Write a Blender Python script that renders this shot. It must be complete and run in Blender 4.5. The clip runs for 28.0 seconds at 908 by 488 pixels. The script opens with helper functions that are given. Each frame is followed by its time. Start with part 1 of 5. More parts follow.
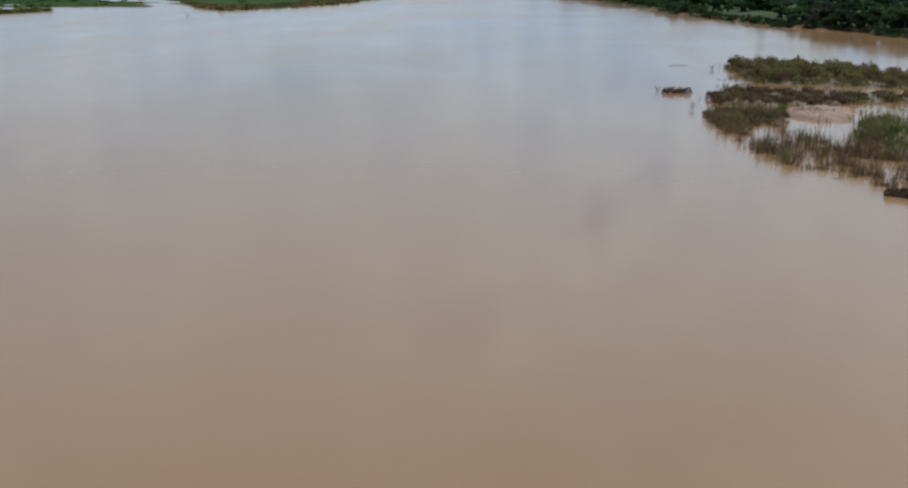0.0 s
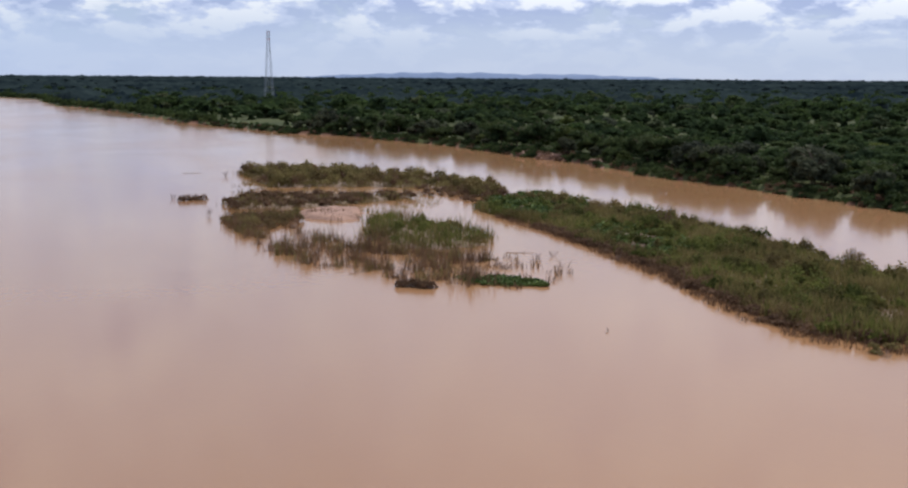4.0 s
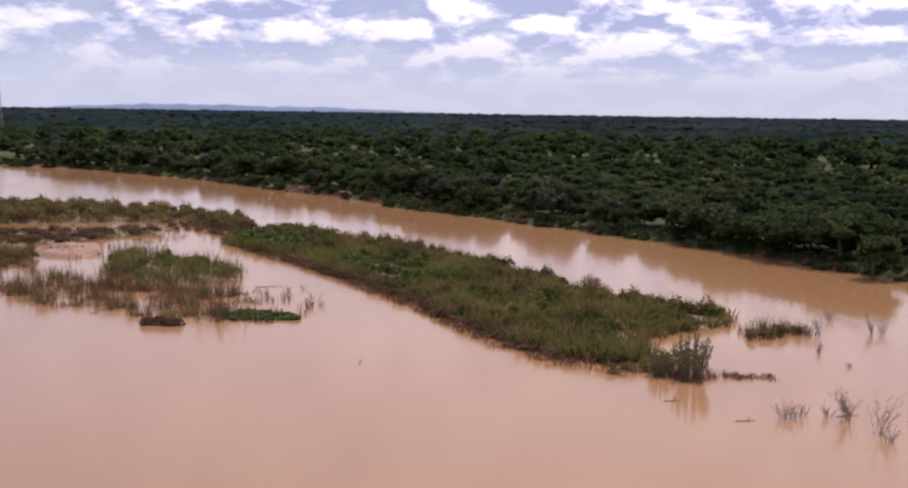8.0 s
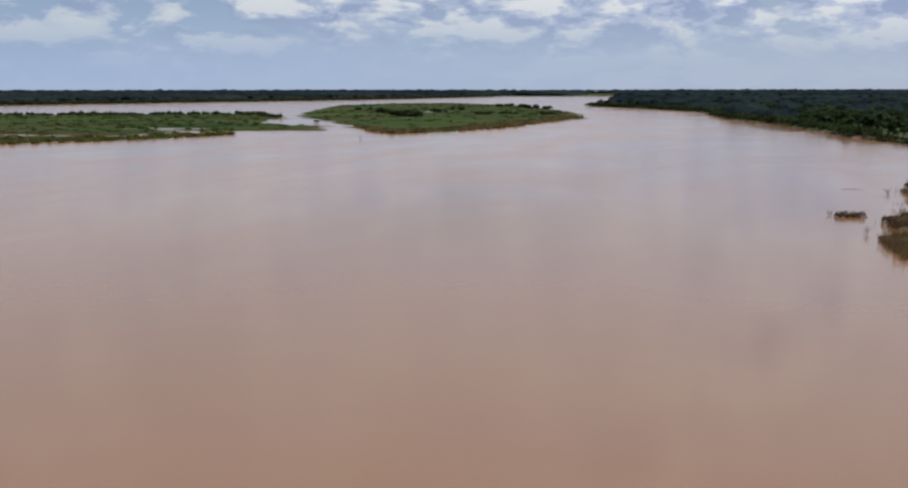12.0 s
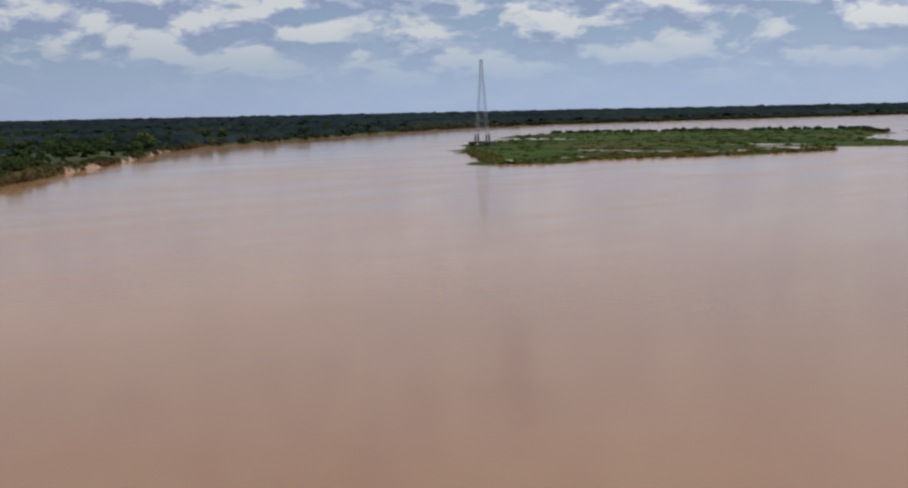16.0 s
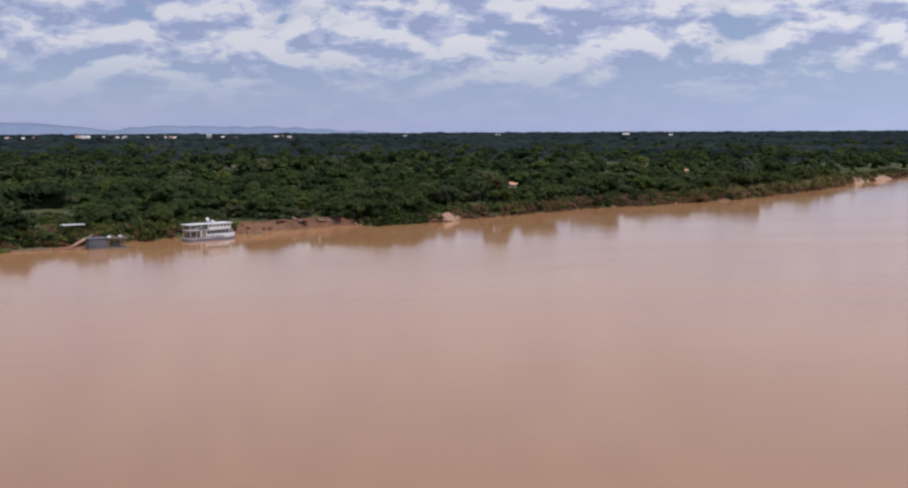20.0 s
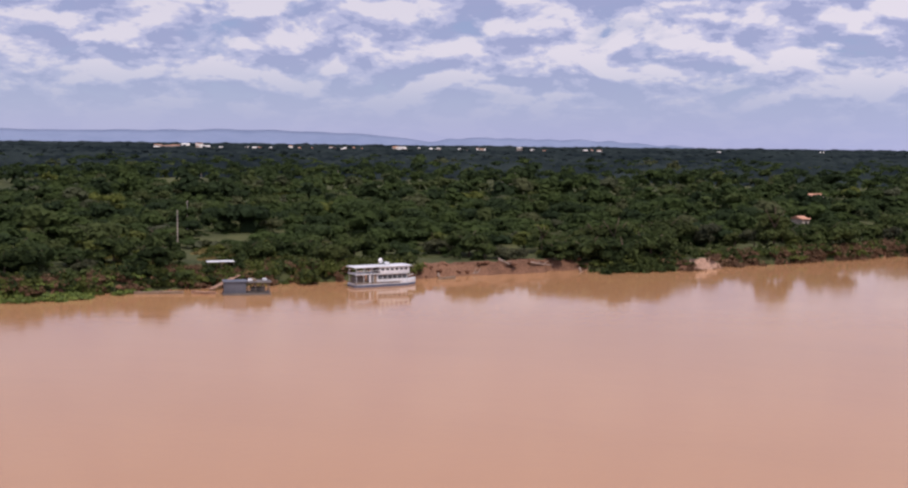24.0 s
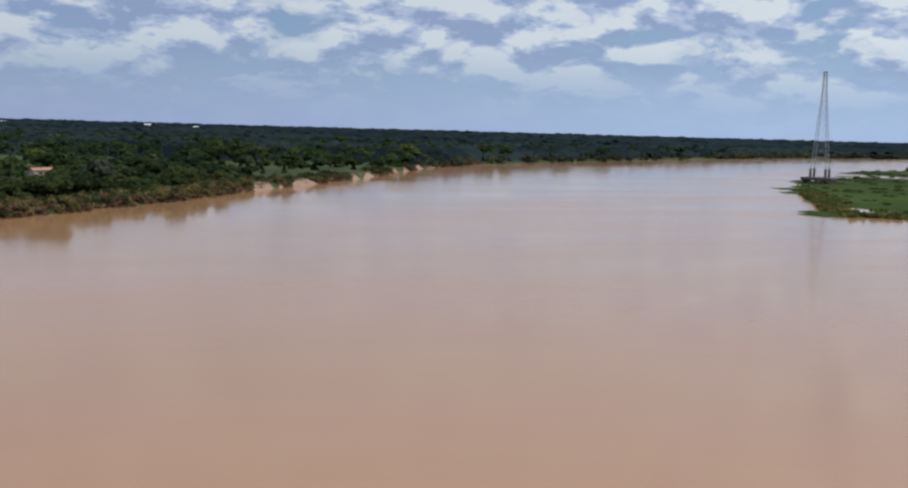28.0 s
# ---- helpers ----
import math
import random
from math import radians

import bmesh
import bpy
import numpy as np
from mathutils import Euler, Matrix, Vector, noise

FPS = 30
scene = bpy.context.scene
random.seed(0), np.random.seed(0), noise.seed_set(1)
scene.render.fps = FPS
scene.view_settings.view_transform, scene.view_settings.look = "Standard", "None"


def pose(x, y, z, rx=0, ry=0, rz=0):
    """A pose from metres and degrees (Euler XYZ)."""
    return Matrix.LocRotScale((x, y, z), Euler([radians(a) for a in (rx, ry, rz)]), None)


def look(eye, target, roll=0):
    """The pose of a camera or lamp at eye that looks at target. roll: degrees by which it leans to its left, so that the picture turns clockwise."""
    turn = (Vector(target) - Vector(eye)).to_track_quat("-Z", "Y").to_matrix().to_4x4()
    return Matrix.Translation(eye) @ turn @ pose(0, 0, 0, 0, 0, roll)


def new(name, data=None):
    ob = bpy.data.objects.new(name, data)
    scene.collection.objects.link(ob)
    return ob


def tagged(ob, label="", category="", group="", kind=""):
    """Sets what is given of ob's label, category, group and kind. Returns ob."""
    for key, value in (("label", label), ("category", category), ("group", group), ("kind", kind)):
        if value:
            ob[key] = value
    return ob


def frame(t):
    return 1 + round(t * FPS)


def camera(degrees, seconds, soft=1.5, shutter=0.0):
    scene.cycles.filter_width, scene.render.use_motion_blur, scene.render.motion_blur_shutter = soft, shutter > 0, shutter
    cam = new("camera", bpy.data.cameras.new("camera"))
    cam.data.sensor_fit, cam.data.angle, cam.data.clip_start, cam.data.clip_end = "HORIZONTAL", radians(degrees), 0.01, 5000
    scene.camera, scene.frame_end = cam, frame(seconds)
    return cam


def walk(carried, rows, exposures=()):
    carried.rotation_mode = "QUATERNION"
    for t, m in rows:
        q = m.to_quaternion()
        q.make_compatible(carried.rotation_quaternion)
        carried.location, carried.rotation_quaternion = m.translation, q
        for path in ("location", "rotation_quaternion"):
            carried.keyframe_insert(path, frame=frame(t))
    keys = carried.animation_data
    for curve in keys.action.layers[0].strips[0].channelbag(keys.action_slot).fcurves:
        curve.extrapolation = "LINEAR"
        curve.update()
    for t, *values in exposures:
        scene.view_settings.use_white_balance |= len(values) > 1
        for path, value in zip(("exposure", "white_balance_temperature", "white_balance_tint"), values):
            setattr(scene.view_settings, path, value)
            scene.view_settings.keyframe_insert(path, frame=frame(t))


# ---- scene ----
cam = camera(43.9, 28.0, soft=2.3)

# seconds, place x y z, heading clockwise from +y, pitch, lean (degrees)
PATH = [
    (0.0, 0, 0, 26, -12.76, -13.91, 0.31),
    (0.5, 0, 0, 26, -9.01, -12.17, 0.88),
    (1.0, 0, 0, 26, -5.18, -11.42, 1.26),
    (1.5, 0, 0, 26, -3.23, -10.84, 1.38),
    (2.0, 0, 0, 26, 0.28, -10.05, 1.86),
    (2.5, 0, 0, 26, 3.68, -9.66, 1.21),
    (4.5, 0, 0, 26, 14.15, -7.93, 0.79),
    (5.0, 0, 0, 26, 17.18, -7.55, 1.28),
    (5.5, 0, 0, 26, 20.36, -7.5, 1.15),
    (6.0, 0, 0, 26, 22.82, -7.35, 0.87),
    (6.5, 0, 0, 26, 24.55, -7.24, 1.03),
    (7.0, 0, 0, 26, 28.21, -7.27, 1.52),
    (7.5, 0, 0, 26, 29.71, -7.34, 1.56),
    (8.0, 0, 0, 26, 24.22, -6.62, 0.84),
    (8.5, 0, 0, 26, 16.9, -6.07, 0.51),
    (9.0, 0, 0, 26, 9.48, -6.57, 0.48),
    (9.5, 0, 0, 26, 0.48, -7.29, 0.14),
    (10.0, 0, 0, 26, -8.27, -7.93, 0.35),
    (10.5, 0, 0, 26, -12.59, -8.45, 0.18),
    (11.0, 0, 0, 26, -14.9, -8.62, 1.23),
    (11.5, 0, 0, 26, -17.89, -8.16, 0.62),
    (13.5, 0, 0, 26, -30.17, -7.14, -0.17),
    (14.0, 0, 0, 26, -33.17, -6.64, -0.01),
    (14.5, 0, 0, 26, -38.24, -7.34, -0.16),
    (15.0, 0, 0, 26, -43.56, -7.26, -0.6),
    (15.5, 0, 0, 26, -47.2, -6.6, -0.75),
    (16.0, 0, 0, 26, -50.91, -6.69, -1.19),
    (16.5, 0, 0, 26, -53.71, -6.63, -0.74),
    (17.0, 0, 0, 26, -59.91, -6.5, -1.35),
    (17.5, 0, 0, 26, -63.44, -6.04, -0.97),
    (18.0, 0, 0, 26, -66.35, -7.6, 0.02),
    (18.5, 0, 0, 26, -75.52, -7.44, 0.4),
    (19.0, 0, 0, 26, -84.74, -7.66, -1.0),
    (19.5, 0, 0, 26, -88.64, -7.2, -1.72),
    (20.0, -10.6, 1.1, 25.15, -89.16, -5.64, -0.25),
    (20.5, -28.7, 3.0, 24.48, -89.16, -5.66, -0.72),
    (21.0, -46.5, 4.9, 30.45, -87.79, -7.71, -0.98),
    (21.5, -63.8, 6.7, 28.23, -91.99, -8.25, -1.07),
    (22.0, -73.3, 7.7, 27.04, -100.30, -6.26, 0.42),
    (22.5, -76, 8, 26.77, -105.30, -5.77, 0.52),
    (23.1, -76, 10, 26.8, -108.0, -5.4, 0.7),
    (23.8, -76, 15, 27.0, -106.0, -5.2, 0.7),
    (24.5, -76, 21, 27.28, -99.64, -5.4, 0.65),
    (25.0, -72, 36, 28.27, -87.56, -7.65, 1.01),
    (25.5, -66, 48, 28.95, -79.78, -8.31, 0.56),
    (26.0, -68, 61, 28.78, -78.13, -8.59, 1.08),
    (26.5, -82, 71.5, 27.63, -75.84, -8.58, 1.2),
    (27.0, -97, 82, 26.71, -71.43, -7.44, 1.44),
    (27.5, -112, 92.5, 25.33, -68.94, -6.92, 1.25),
    (28.0, -127, 103, 24.43, -66.83, -5.72, 1.58),
]



def aim(x, y, z, heading, pitch, lean):
    return pose(x, y, z, 90 + pitch, 0, -heading) @ pose(0, 0, 0, 0, 0, lean)


walk(cam, [(row[0], aim(*row[1:])) for row in PATH],
     [(0.0, -0.02, 5650, -13), (1.0, 0.08, 5850, -8), (2.5, 0.12, 6050, -1), (5.0, 0.29, 6500, 12), (7.0, 0.33, 6700, 19), (9.0, 0.23, 6900, 17),
      (11.0, -0.05, 6500, 4), (14.0, -0.13, 6650, 4), (17.0, -0.1, 6750, 5), (18.0, 0.0, 6850, 7), (19.0, 0.08, 6800, 8), (20.0, 0.19, 6650, 12), (21.0, 0.19, 6750, 13),
      (22.0, 0.33, 6150, 14), (22.5, 0.34, 6650, 20), (24.5, 0.32, 6900, 22), (25.0, 0.31, 6800, 20), (26.0, 0.15, 6000, 2), (28.0, 0.03, 6250, 2)])

# ---- sky and sun ----
SUN_AZ, SUN_EL = 50.0, 58.0
world = bpy.data.worlds.new("world")
scene.world = world
world.use_nodes = True


def build_sky():
    nt = world.node_tree
    nt.nodes.clear()
    N, L = nt.nodes.new, nt.links.new
    sky = N("ShaderNodeTexSky")
    sky.sky_type, sky.sun_disc = "NISHITA", False
    sky.sun_elevation, sky.sun_rotation = radians(SUN_EL), radians(SUN_AZ)
    sky.altitude, sky.air_density, sky.dust_density = 100, 1.0, 0.1
    sky.ozone_density = 6.0
    tc = N("ShaderNodeTexCoord")
    sep = N("ShaderNodeSeparateXYZ")
    L(tc.outputs["Generated"], sep.inputs[0])

    def calc(op, a, b=None, clamp=False):
        n = N("ShaderNodeMath")
        n.operation, n.use_clamp = op, clamp
        for i, v in enumerate((a, b)):
            if v is None:
                continue
            if isinstance(v, (int, float)):
                n.inputs[i].default_value = v
            else:
                L(v, n.inputs[i])
        return n.outputs[0]
    # heaped clouds: noise on the dome, flattened, finer and greyer towards the horizon
    comb = N("ShaderNodeCombineXYZ")
    L(sep.outputs[0], comb.inputs[0])
    L(sep.outputs[1], comb.inputs[1])
    L(calc("MULTIPLY", calc("POWER", calc("MAXIMUM", sep.outputs[2], 0.0), 0.95), 2.3), comb.inputs[2])

    def cloud(scale, detail, rough, offset, distortion=0.3):
        m = N("ShaderNodeMapping")
        m.inputs["Location"].default_value = offset
        L(comb.outputs[0], m.inputs["Vector"])
        n = N("ShaderNodeTexNoise")
        n.inputs["Scale"].default_value, n.inputs["Detail"].default_value = scale, detail
        n.inputs["Roughness"].default_value, n.inputs["Distortion"].default_value = rough, distortion
        L(m.outputs[0], n.inputs["Vector"])
        return n.outputs["Fac"]

    def ramp(value, stops):
        r = N("ShaderNodeValToRGB")
        r.color_ramp.interpolation = "EASE"
        while len(r.color_ramp.elements) < len(stops):
            r.color_ramp.elements.new(0.5)
        for e, (p, c) in zip(r.color_ramp.elements, stops):
            e.position, e.color = p, (*c, 1)
        L(value, r.inputs[0])
        return r.outputs[0]

    def grey(v):
        return (v, v, v)
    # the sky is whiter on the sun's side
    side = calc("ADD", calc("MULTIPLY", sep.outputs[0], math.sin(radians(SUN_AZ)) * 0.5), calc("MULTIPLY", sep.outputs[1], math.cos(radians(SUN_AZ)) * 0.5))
    big = cloud(7.0, 2, 0.5, (3.1, 7.7, 0.2))
    puff = cloud(18.0, 9, 0.55, (0.3, 0.1, 0.6), 0.3)
    lit = cloud(18.0, 9, 0.55, (0.3, 0.1, 0.64), 0.3)
    shape = calc("ADD", calc("MULTIPLY", big, 0.52), calc("MULTIPLY", puff, 0.68))
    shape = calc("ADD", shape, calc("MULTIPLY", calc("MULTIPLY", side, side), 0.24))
    # the cover is thicker higher up
    shape = calc("ADD", shape, calc("MULTIPLY", calc("MINIMUM", sep.outputs[2], 0.2), 0.5))
    mask = ramp(shape, [(0.535, grey(0)), (0.59, grey(0.66)), (0.68, grey(0.96))])
    # bright tops and grey-blue bases: the density a little higher up against the density here
    relief = calc("ADD", calc("MULTIPLY", calc("SUBTRACT", puff, lit), 4.2), 0.52)
    relief = calc("ADD", relief, calc("MULTIPLY", calc("SUBTRACT", cloud(60.0, 6, 0.62, (1, 2, 3)), 0.5), 0.8))
    shade = ramp(relief, [(0.12, (0.36, 0.42, 0.66)), (0.45, (0.56, 0.61, 0.83)), (0.88, (0.91, 0.91, 0.96))])
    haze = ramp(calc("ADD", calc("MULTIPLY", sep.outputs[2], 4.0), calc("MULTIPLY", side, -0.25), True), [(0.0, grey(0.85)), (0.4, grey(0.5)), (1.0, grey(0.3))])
    b_sky, b_haze, b_cloud = N("ShaderNodeBackground"), N("ShaderNodeBackground"), N("ShaderNodeBackground")
    L(sky.outputs[0], b_sky.inputs[0])
    b_sky.inputs[1].default_value = 0.055
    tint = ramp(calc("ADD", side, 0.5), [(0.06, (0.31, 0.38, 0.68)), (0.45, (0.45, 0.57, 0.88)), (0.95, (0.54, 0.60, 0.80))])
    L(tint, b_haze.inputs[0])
    L(shade, b_cloud.inputs[0])
    # higher up the cloud cover is brighter
    gain = N("ShaderNodeMapRange")
    gain.interpolation_type = "SMOOTHSTEP"
    gain.inputs["From Min"].default_value, gain.inputs["From Max"].default_value = 0.13, 0.36
    gain.inputs["To Min"].default_value, gain.inputs["To Max"].default_value = 0.86, 1.06
    L(sep.outputs[2], gain.inputs["Value"])
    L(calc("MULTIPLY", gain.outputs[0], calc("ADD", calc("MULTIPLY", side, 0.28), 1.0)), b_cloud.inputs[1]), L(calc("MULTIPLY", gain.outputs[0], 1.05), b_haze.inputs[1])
    m1, m2 = N("ShaderNodeMixShader"), N("ShaderNodeMixShader")
    L(haze, m1.inputs[0]), L(b_sky.outputs[0], m1.inputs[1]), L(b_haze.outputs[0], m1.inputs[2])
    low = ramp(calc("MULTIPLY", sep.outputs[2], 7.0, True), [(0.12, grey(0.05)), (0.6, grey(1))])
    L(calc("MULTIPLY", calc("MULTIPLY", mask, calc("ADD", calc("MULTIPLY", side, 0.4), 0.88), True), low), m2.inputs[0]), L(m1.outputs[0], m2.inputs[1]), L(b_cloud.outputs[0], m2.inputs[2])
    out = N("ShaderNodeOutputWorld")
    L(m2.outputs[0], out.inputs[0])


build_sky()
sun = new("sun", bpy.data.lights.new("sun", "SUN"))
sun.data.energy, sun.data.angle, sun.data.color = 2.4, radians(5), (1.0, 0.95, 0.88)
sun.matrix_world = look((math.sin(radians(SUN_AZ)) * 90, math.cos(radians(SUN_AZ)) * 90, 90 * math.tan(radians(SUN_EL))), (0, 0, 0))


# ---- materials ----
def material(name, dark, light, scale=1.0, fine=12.0, rough=0.85, bump=0.3, bump_size=0.05, metal=0.0, per="", spread=0.5, patch=0.0, gloss=0.5, tint=None, through_light=0.0):
    """Two colours mixed by a coarse and a fine noise in metres; per: 'island' or 'object' varies the pieces."""
    m = bpy.data.materials.new(name)
    m.use_nodes = True
    nt = m.node_tree
    N, L = nt.nodes.new, nt.links.new
    b = nt.nodes["Principled BSDF"]
    b.inputs["Roughness"].default_value, b.inputs["Metallic"].default_value = rough, metal
    b.inputs["Specular IOR Level"].default_value = gloss
    geo = N("ShaderNodeNewGeometry")
    n1, n2 = N("ShaderNodeTexNoise"), N("ShaderNodeTexNoise")
    for n, s, d in ((n1, scale, 4), (n2, fine, 5)):
        n.inputs["Scale"].default_value, n.inputs["Detail"].default_value = s, d
        L(geo.outputs["Position"], n.inputs["Vector"])
    add = N("ShaderNodeMath")
    add.operation = "ADD"
    L(n1.outputs["Fac"], add.inputs[0]), L(n2.outputs["Fac"], add.inputs[1])
    value = add.outputs[0]
    sub = N("ShaderNodeMath")
    sub.operation, sub.inputs[1].default_value = "MULTIPLY_ADD", 1.6
    sub.inputs[2].default_value = -1.1
    L(value, sub.inputs[0])
    value = sub.outputs[0]
    if per:
        src = geo.outputs["Random Per Island"] if per == "island" else N("ShaderNodeObjectInfo").outputs["Random"]
        mul = N("ShaderNodeMath")
        mul.operation, mul.inputs[1].default_value = "MULTIPLY_ADD", spread * 2
        L(src, mul.inputs[0])
        off = N("ShaderNodeMath")
        off.operation, off.inputs[1].default_value = "SUBTRACT", spread
        L(value, off.inputs[0]), L(off.outputs[0], mul.inputs[2])
        value = mul.outputs[0]
    if patch:
        n3 = N("ShaderNodeTexNoise")
        n3.inputs["Scale"].default_value, n3.inputs["Detail"].default_value = patch, 3
        L(geo.outputs["Position"], n3.inputs["Vector"])
        mul = N("ShaderNodeMath")
        mul.operation, mul.inputs[1].default_value, mul.inputs[2].default_value = "MULTIPLY_ADD", 2.4, -1.2
        L(n3.outputs["Fac"], mul.inputs[0])
        tot = N("ShaderNodeMath")
        tot.operation = "ADD"
        L(value, tot.inputs[0]), L(mul.outputs[0], tot.inputs[1])
        value = tot.outputs[0]
    mix = N("ShaderNodeMix")
    mix.data_type, mix.clamp_factor = "RGBA", True
    mix.inputs["A"].default_value, mix.inputs["B"].default_value = (*dark, 1), (*light, 1)
    mix.inputs[6].default_value, mix.inputs[7].default_value = (*dark, 1), (*light, 1)
    L(value, mix.inputs[0])
    colour = mix.outputs[2]
    if tint:
        # a third colour in patches of its own
        n4, mr, mx = N("ShaderNodeTexNoise"), N("ShaderNodeMapRange"), N("ShaderNodeMix")
        n4.inputs["Scale"].default_value, n4.inputs["Detail"].default_value = tint[1], 3
        L(geo.outputs["Position"], n4.inputs["Vector"])
        mr.inputs["From Min"].default_value, mr.inputs["From Max"].default_value = 0.5, 0.68
        mr.inputs["To Max"].default_value = tint[2]
        L(n4.outputs["Fac"], mr.inputs["Value"])
        mx.data_type = "RGBA"
        L(mr.outputs[0], mx.inputs[0]), L(colour, mx.inputs[6])
        mx.inputs[7].default_value = (*tint[0], 1)
        colour = mx.outputs[2]
    L(colour, b.inputs["Base Color"])
    if through_light:
        tr, ms = N("ShaderNodeBsdfTranslucent"), N("ShaderNodeMixShader")
        L(colour, tr.inputs[0])
        ms.inputs[0].default_value = through_light
        L(b.outputs[0], ms.inputs[1]), L(tr.outputs[0], ms.inputs[2])
        L(ms.outputs[0], nt.nodes["Material Output"].inputs["Surface"])
    if bump:
        bm_ = N("ShaderNodeBump")
        bm_.inputs["Strength"].default_value, bm_.inputs["Distance"].default_value = bump, bump_size
        L(n2.outputs["Fac"], bm_.inputs["Height"])
        L(bm_.outputs[0], b.inputs["Normal"])
    return m


def water_material():
    m = bpy.data.materials.new("muddy_water")
    m.use_nodes = True
    nt = m.node_tree
    N, L = nt.nodes.new, nt.links.new
    b = nt.nodes["Principled BSDF"]
    b.inputs["IOR"].default_value = 1.33
    geo = N("ShaderNodeNewGeometry")

    def noise_(scale, detail, stretch=(1, 1, 1), turn=0.0, distortion=0.0):
        mp = N("ShaderNodeMapping")
        mp.inputs["Scale"].default_value = stretch
        mp.inputs["Rotation"].default_value = (0, 0, turn)
        L(geo.outputs["Position"], mp.inputs["Vector"])
        n = N("ShaderNodeTexNoise")
        n.inputs["Scale"].default_value, n.inputs["Detail"].default_value = scale, detail
        n.inputs["Distortion"].default_value = distortion
        L(mp.outputs[0], n.inputs["Vector"])
        return n.outputs["Fac"]
    silt = noise_(0.012, 4, (1, 0.35, 1), 0.5, 1.2)
    mix = N("ShaderNodeMix")
    mix.data_type = "RGBA"
    mix.inputs[6].default_value, mix.inputs[7].default_value = (0.248, 0.123, 0.056, 1), (0.372, 0.197, 0.095, 1)
    # the base colour is darker from about x -70 to -5, paler on both sides
    where = N("ShaderNodeSeparateXYZ")
    L(geo.outputs["Position"], where.inputs[0])
    west, east, both, lighten = N("ShaderNodeMapRange"), N("ShaderNodeMapRange"), N("ShaderNodeMath"), N("ShaderNodeMath")
    for band, a, b_, most in ((west, -70.0, -165.0, 0.7), (east, -5.0, 50.0, 0.42)):
        band.interpolation_type = "SMOOTHSTEP"
        band.inputs["From Min"].default_value, band.inputs["From Max"].default_value, band.inputs["To Max"].default_value = a, b_, most
        L(where.outputs[0], band.inputs["Value"])
    both.operation = "ADD"
    L(west.outputs[0], both.inputs[0]), L(east.outputs[0], both.inputs[1])
    lighten.operation, lighten.inputs[1].default_value, lighten.use_clamp = "MULTIPLY_ADD", 0.5, True
    L(silt, lighten.inputs[0]), L(both.outputs[0], lighten.inputs[2])
    L(lighten.outputs[0], mix.inputs[0])
    L(mix.outputs[2], b.inputs["Base Color"])
    r = N("ShaderNodeMapRange")
    r.inputs["From Min"].default_value, r.inputs["From Max"].default_value = 0.35, 0.65
    r.inputs["To Min"].default_value, r.inputs["To Max"].default_value = 0.10, 0.175
    L(noise_(0.02, 3, (1, 0.4, 1), 0.4, 0.8), r.inputs["Value"])
    # calmer water in the lee of the long island
    sep = N("ShaderNodeSeparateXYZ")
    L(geo.outputs["Position"], sep.inputs[0])
    lee, calm, rough = N("ShaderNodeMath"), N("ShaderNodeMapRange"), N("ShaderNodeMath")
    lee.operation, lee.inputs[1].default_value = "MULTIPLY_ADD", 0.17
    L(sep.outputs[1], lee.inputs[0]), L(sep.outputs[0], lee.inputs[2])
    calm.interpolation_type = "SMOOTHSTEP"
    calm.inputs["From Min"].default_value, calm.inputs["From Max"].default_value = 96.0, 122.0
    calm.inputs["To Min"].default_value, calm.inputs["To Max"].default_value = 1.0, 0.66
    L(lee.outputs[0], calm.inputs["Value"])
    # and under the left bank
    off, off2, shel, least = N("ShaderNodeMath"), N("ShaderNodeMath"), N("ShaderNodeMapRange"), N("ShaderNodeMath")
    off.operation, off.inputs[1].default_value, off.inputs[2].default_value = "MULTIPLY_ADD", 0.761, 255.0
    L(sep.outputs[0], off.inputs[0])
    off2.operation, off2.inputs[1].default_value = "MULTIPLY_ADD", 0.649
    L(sep.outputs[1], off2.inputs[0]), L(off.outputs[0], off2.inputs[2])
    shel.interpolation_type = "SMOOTHSTEP"
    shel.inputs["From Min"].default_value, shel.inputs["From Max"].default_value = 25.0, 95.0
    shel.inputs["To Min"].default_value, shel.inputs["To Max"].default_value = 0.62, 1.0
    L(off2.outputs[0], shel.inputs["Value"])
    least.operation = "MINIMUM"
    L(calm.outputs[0], least.inputs[0]), L(shel.outputs[0], least.inputs[1])
    rough.operation = "MULTIPLY"
    L(r.outputs[0], rough.inputs[0]), L(least.outputs[0], rough.inputs[1])
    L(rough.outputs[0], b.inputs["Roughness"])
    b1, b2 = N("ShaderNodeBump"), N("ShaderNodeBump")
    b1.inputs["Strength"].default_value, b1.inputs["Distance"].default_value = 0.3, 0.05
    b2.inputs["Strength"].default_value, b2.inputs["Distance"].default_value = 0.16, 0.25
    for bump, most in ((b1, 0.28), (b2, 0.14)):
        level = N("ShaderNodeMath")
        level.operation, level.inputs[1].default_value = "MULTIPLY", most
        L(least.outputs[0], level.inputs[0]), L(level.outputs[0], bump.inputs["Strength"])
    L(noise_(1.1, 3, (1, 0.6, 1), 0.9), b1.inputs["Height"])
    L(noise_(0.12, 3, (1, 0.5, 1), 0.7, 0.5), b2.inputs["Height"])
    L(b2.outputs[0], b1.inputs["Normal"])
    L(b1.outputs[0], b.inputs["Normal"])
    return m


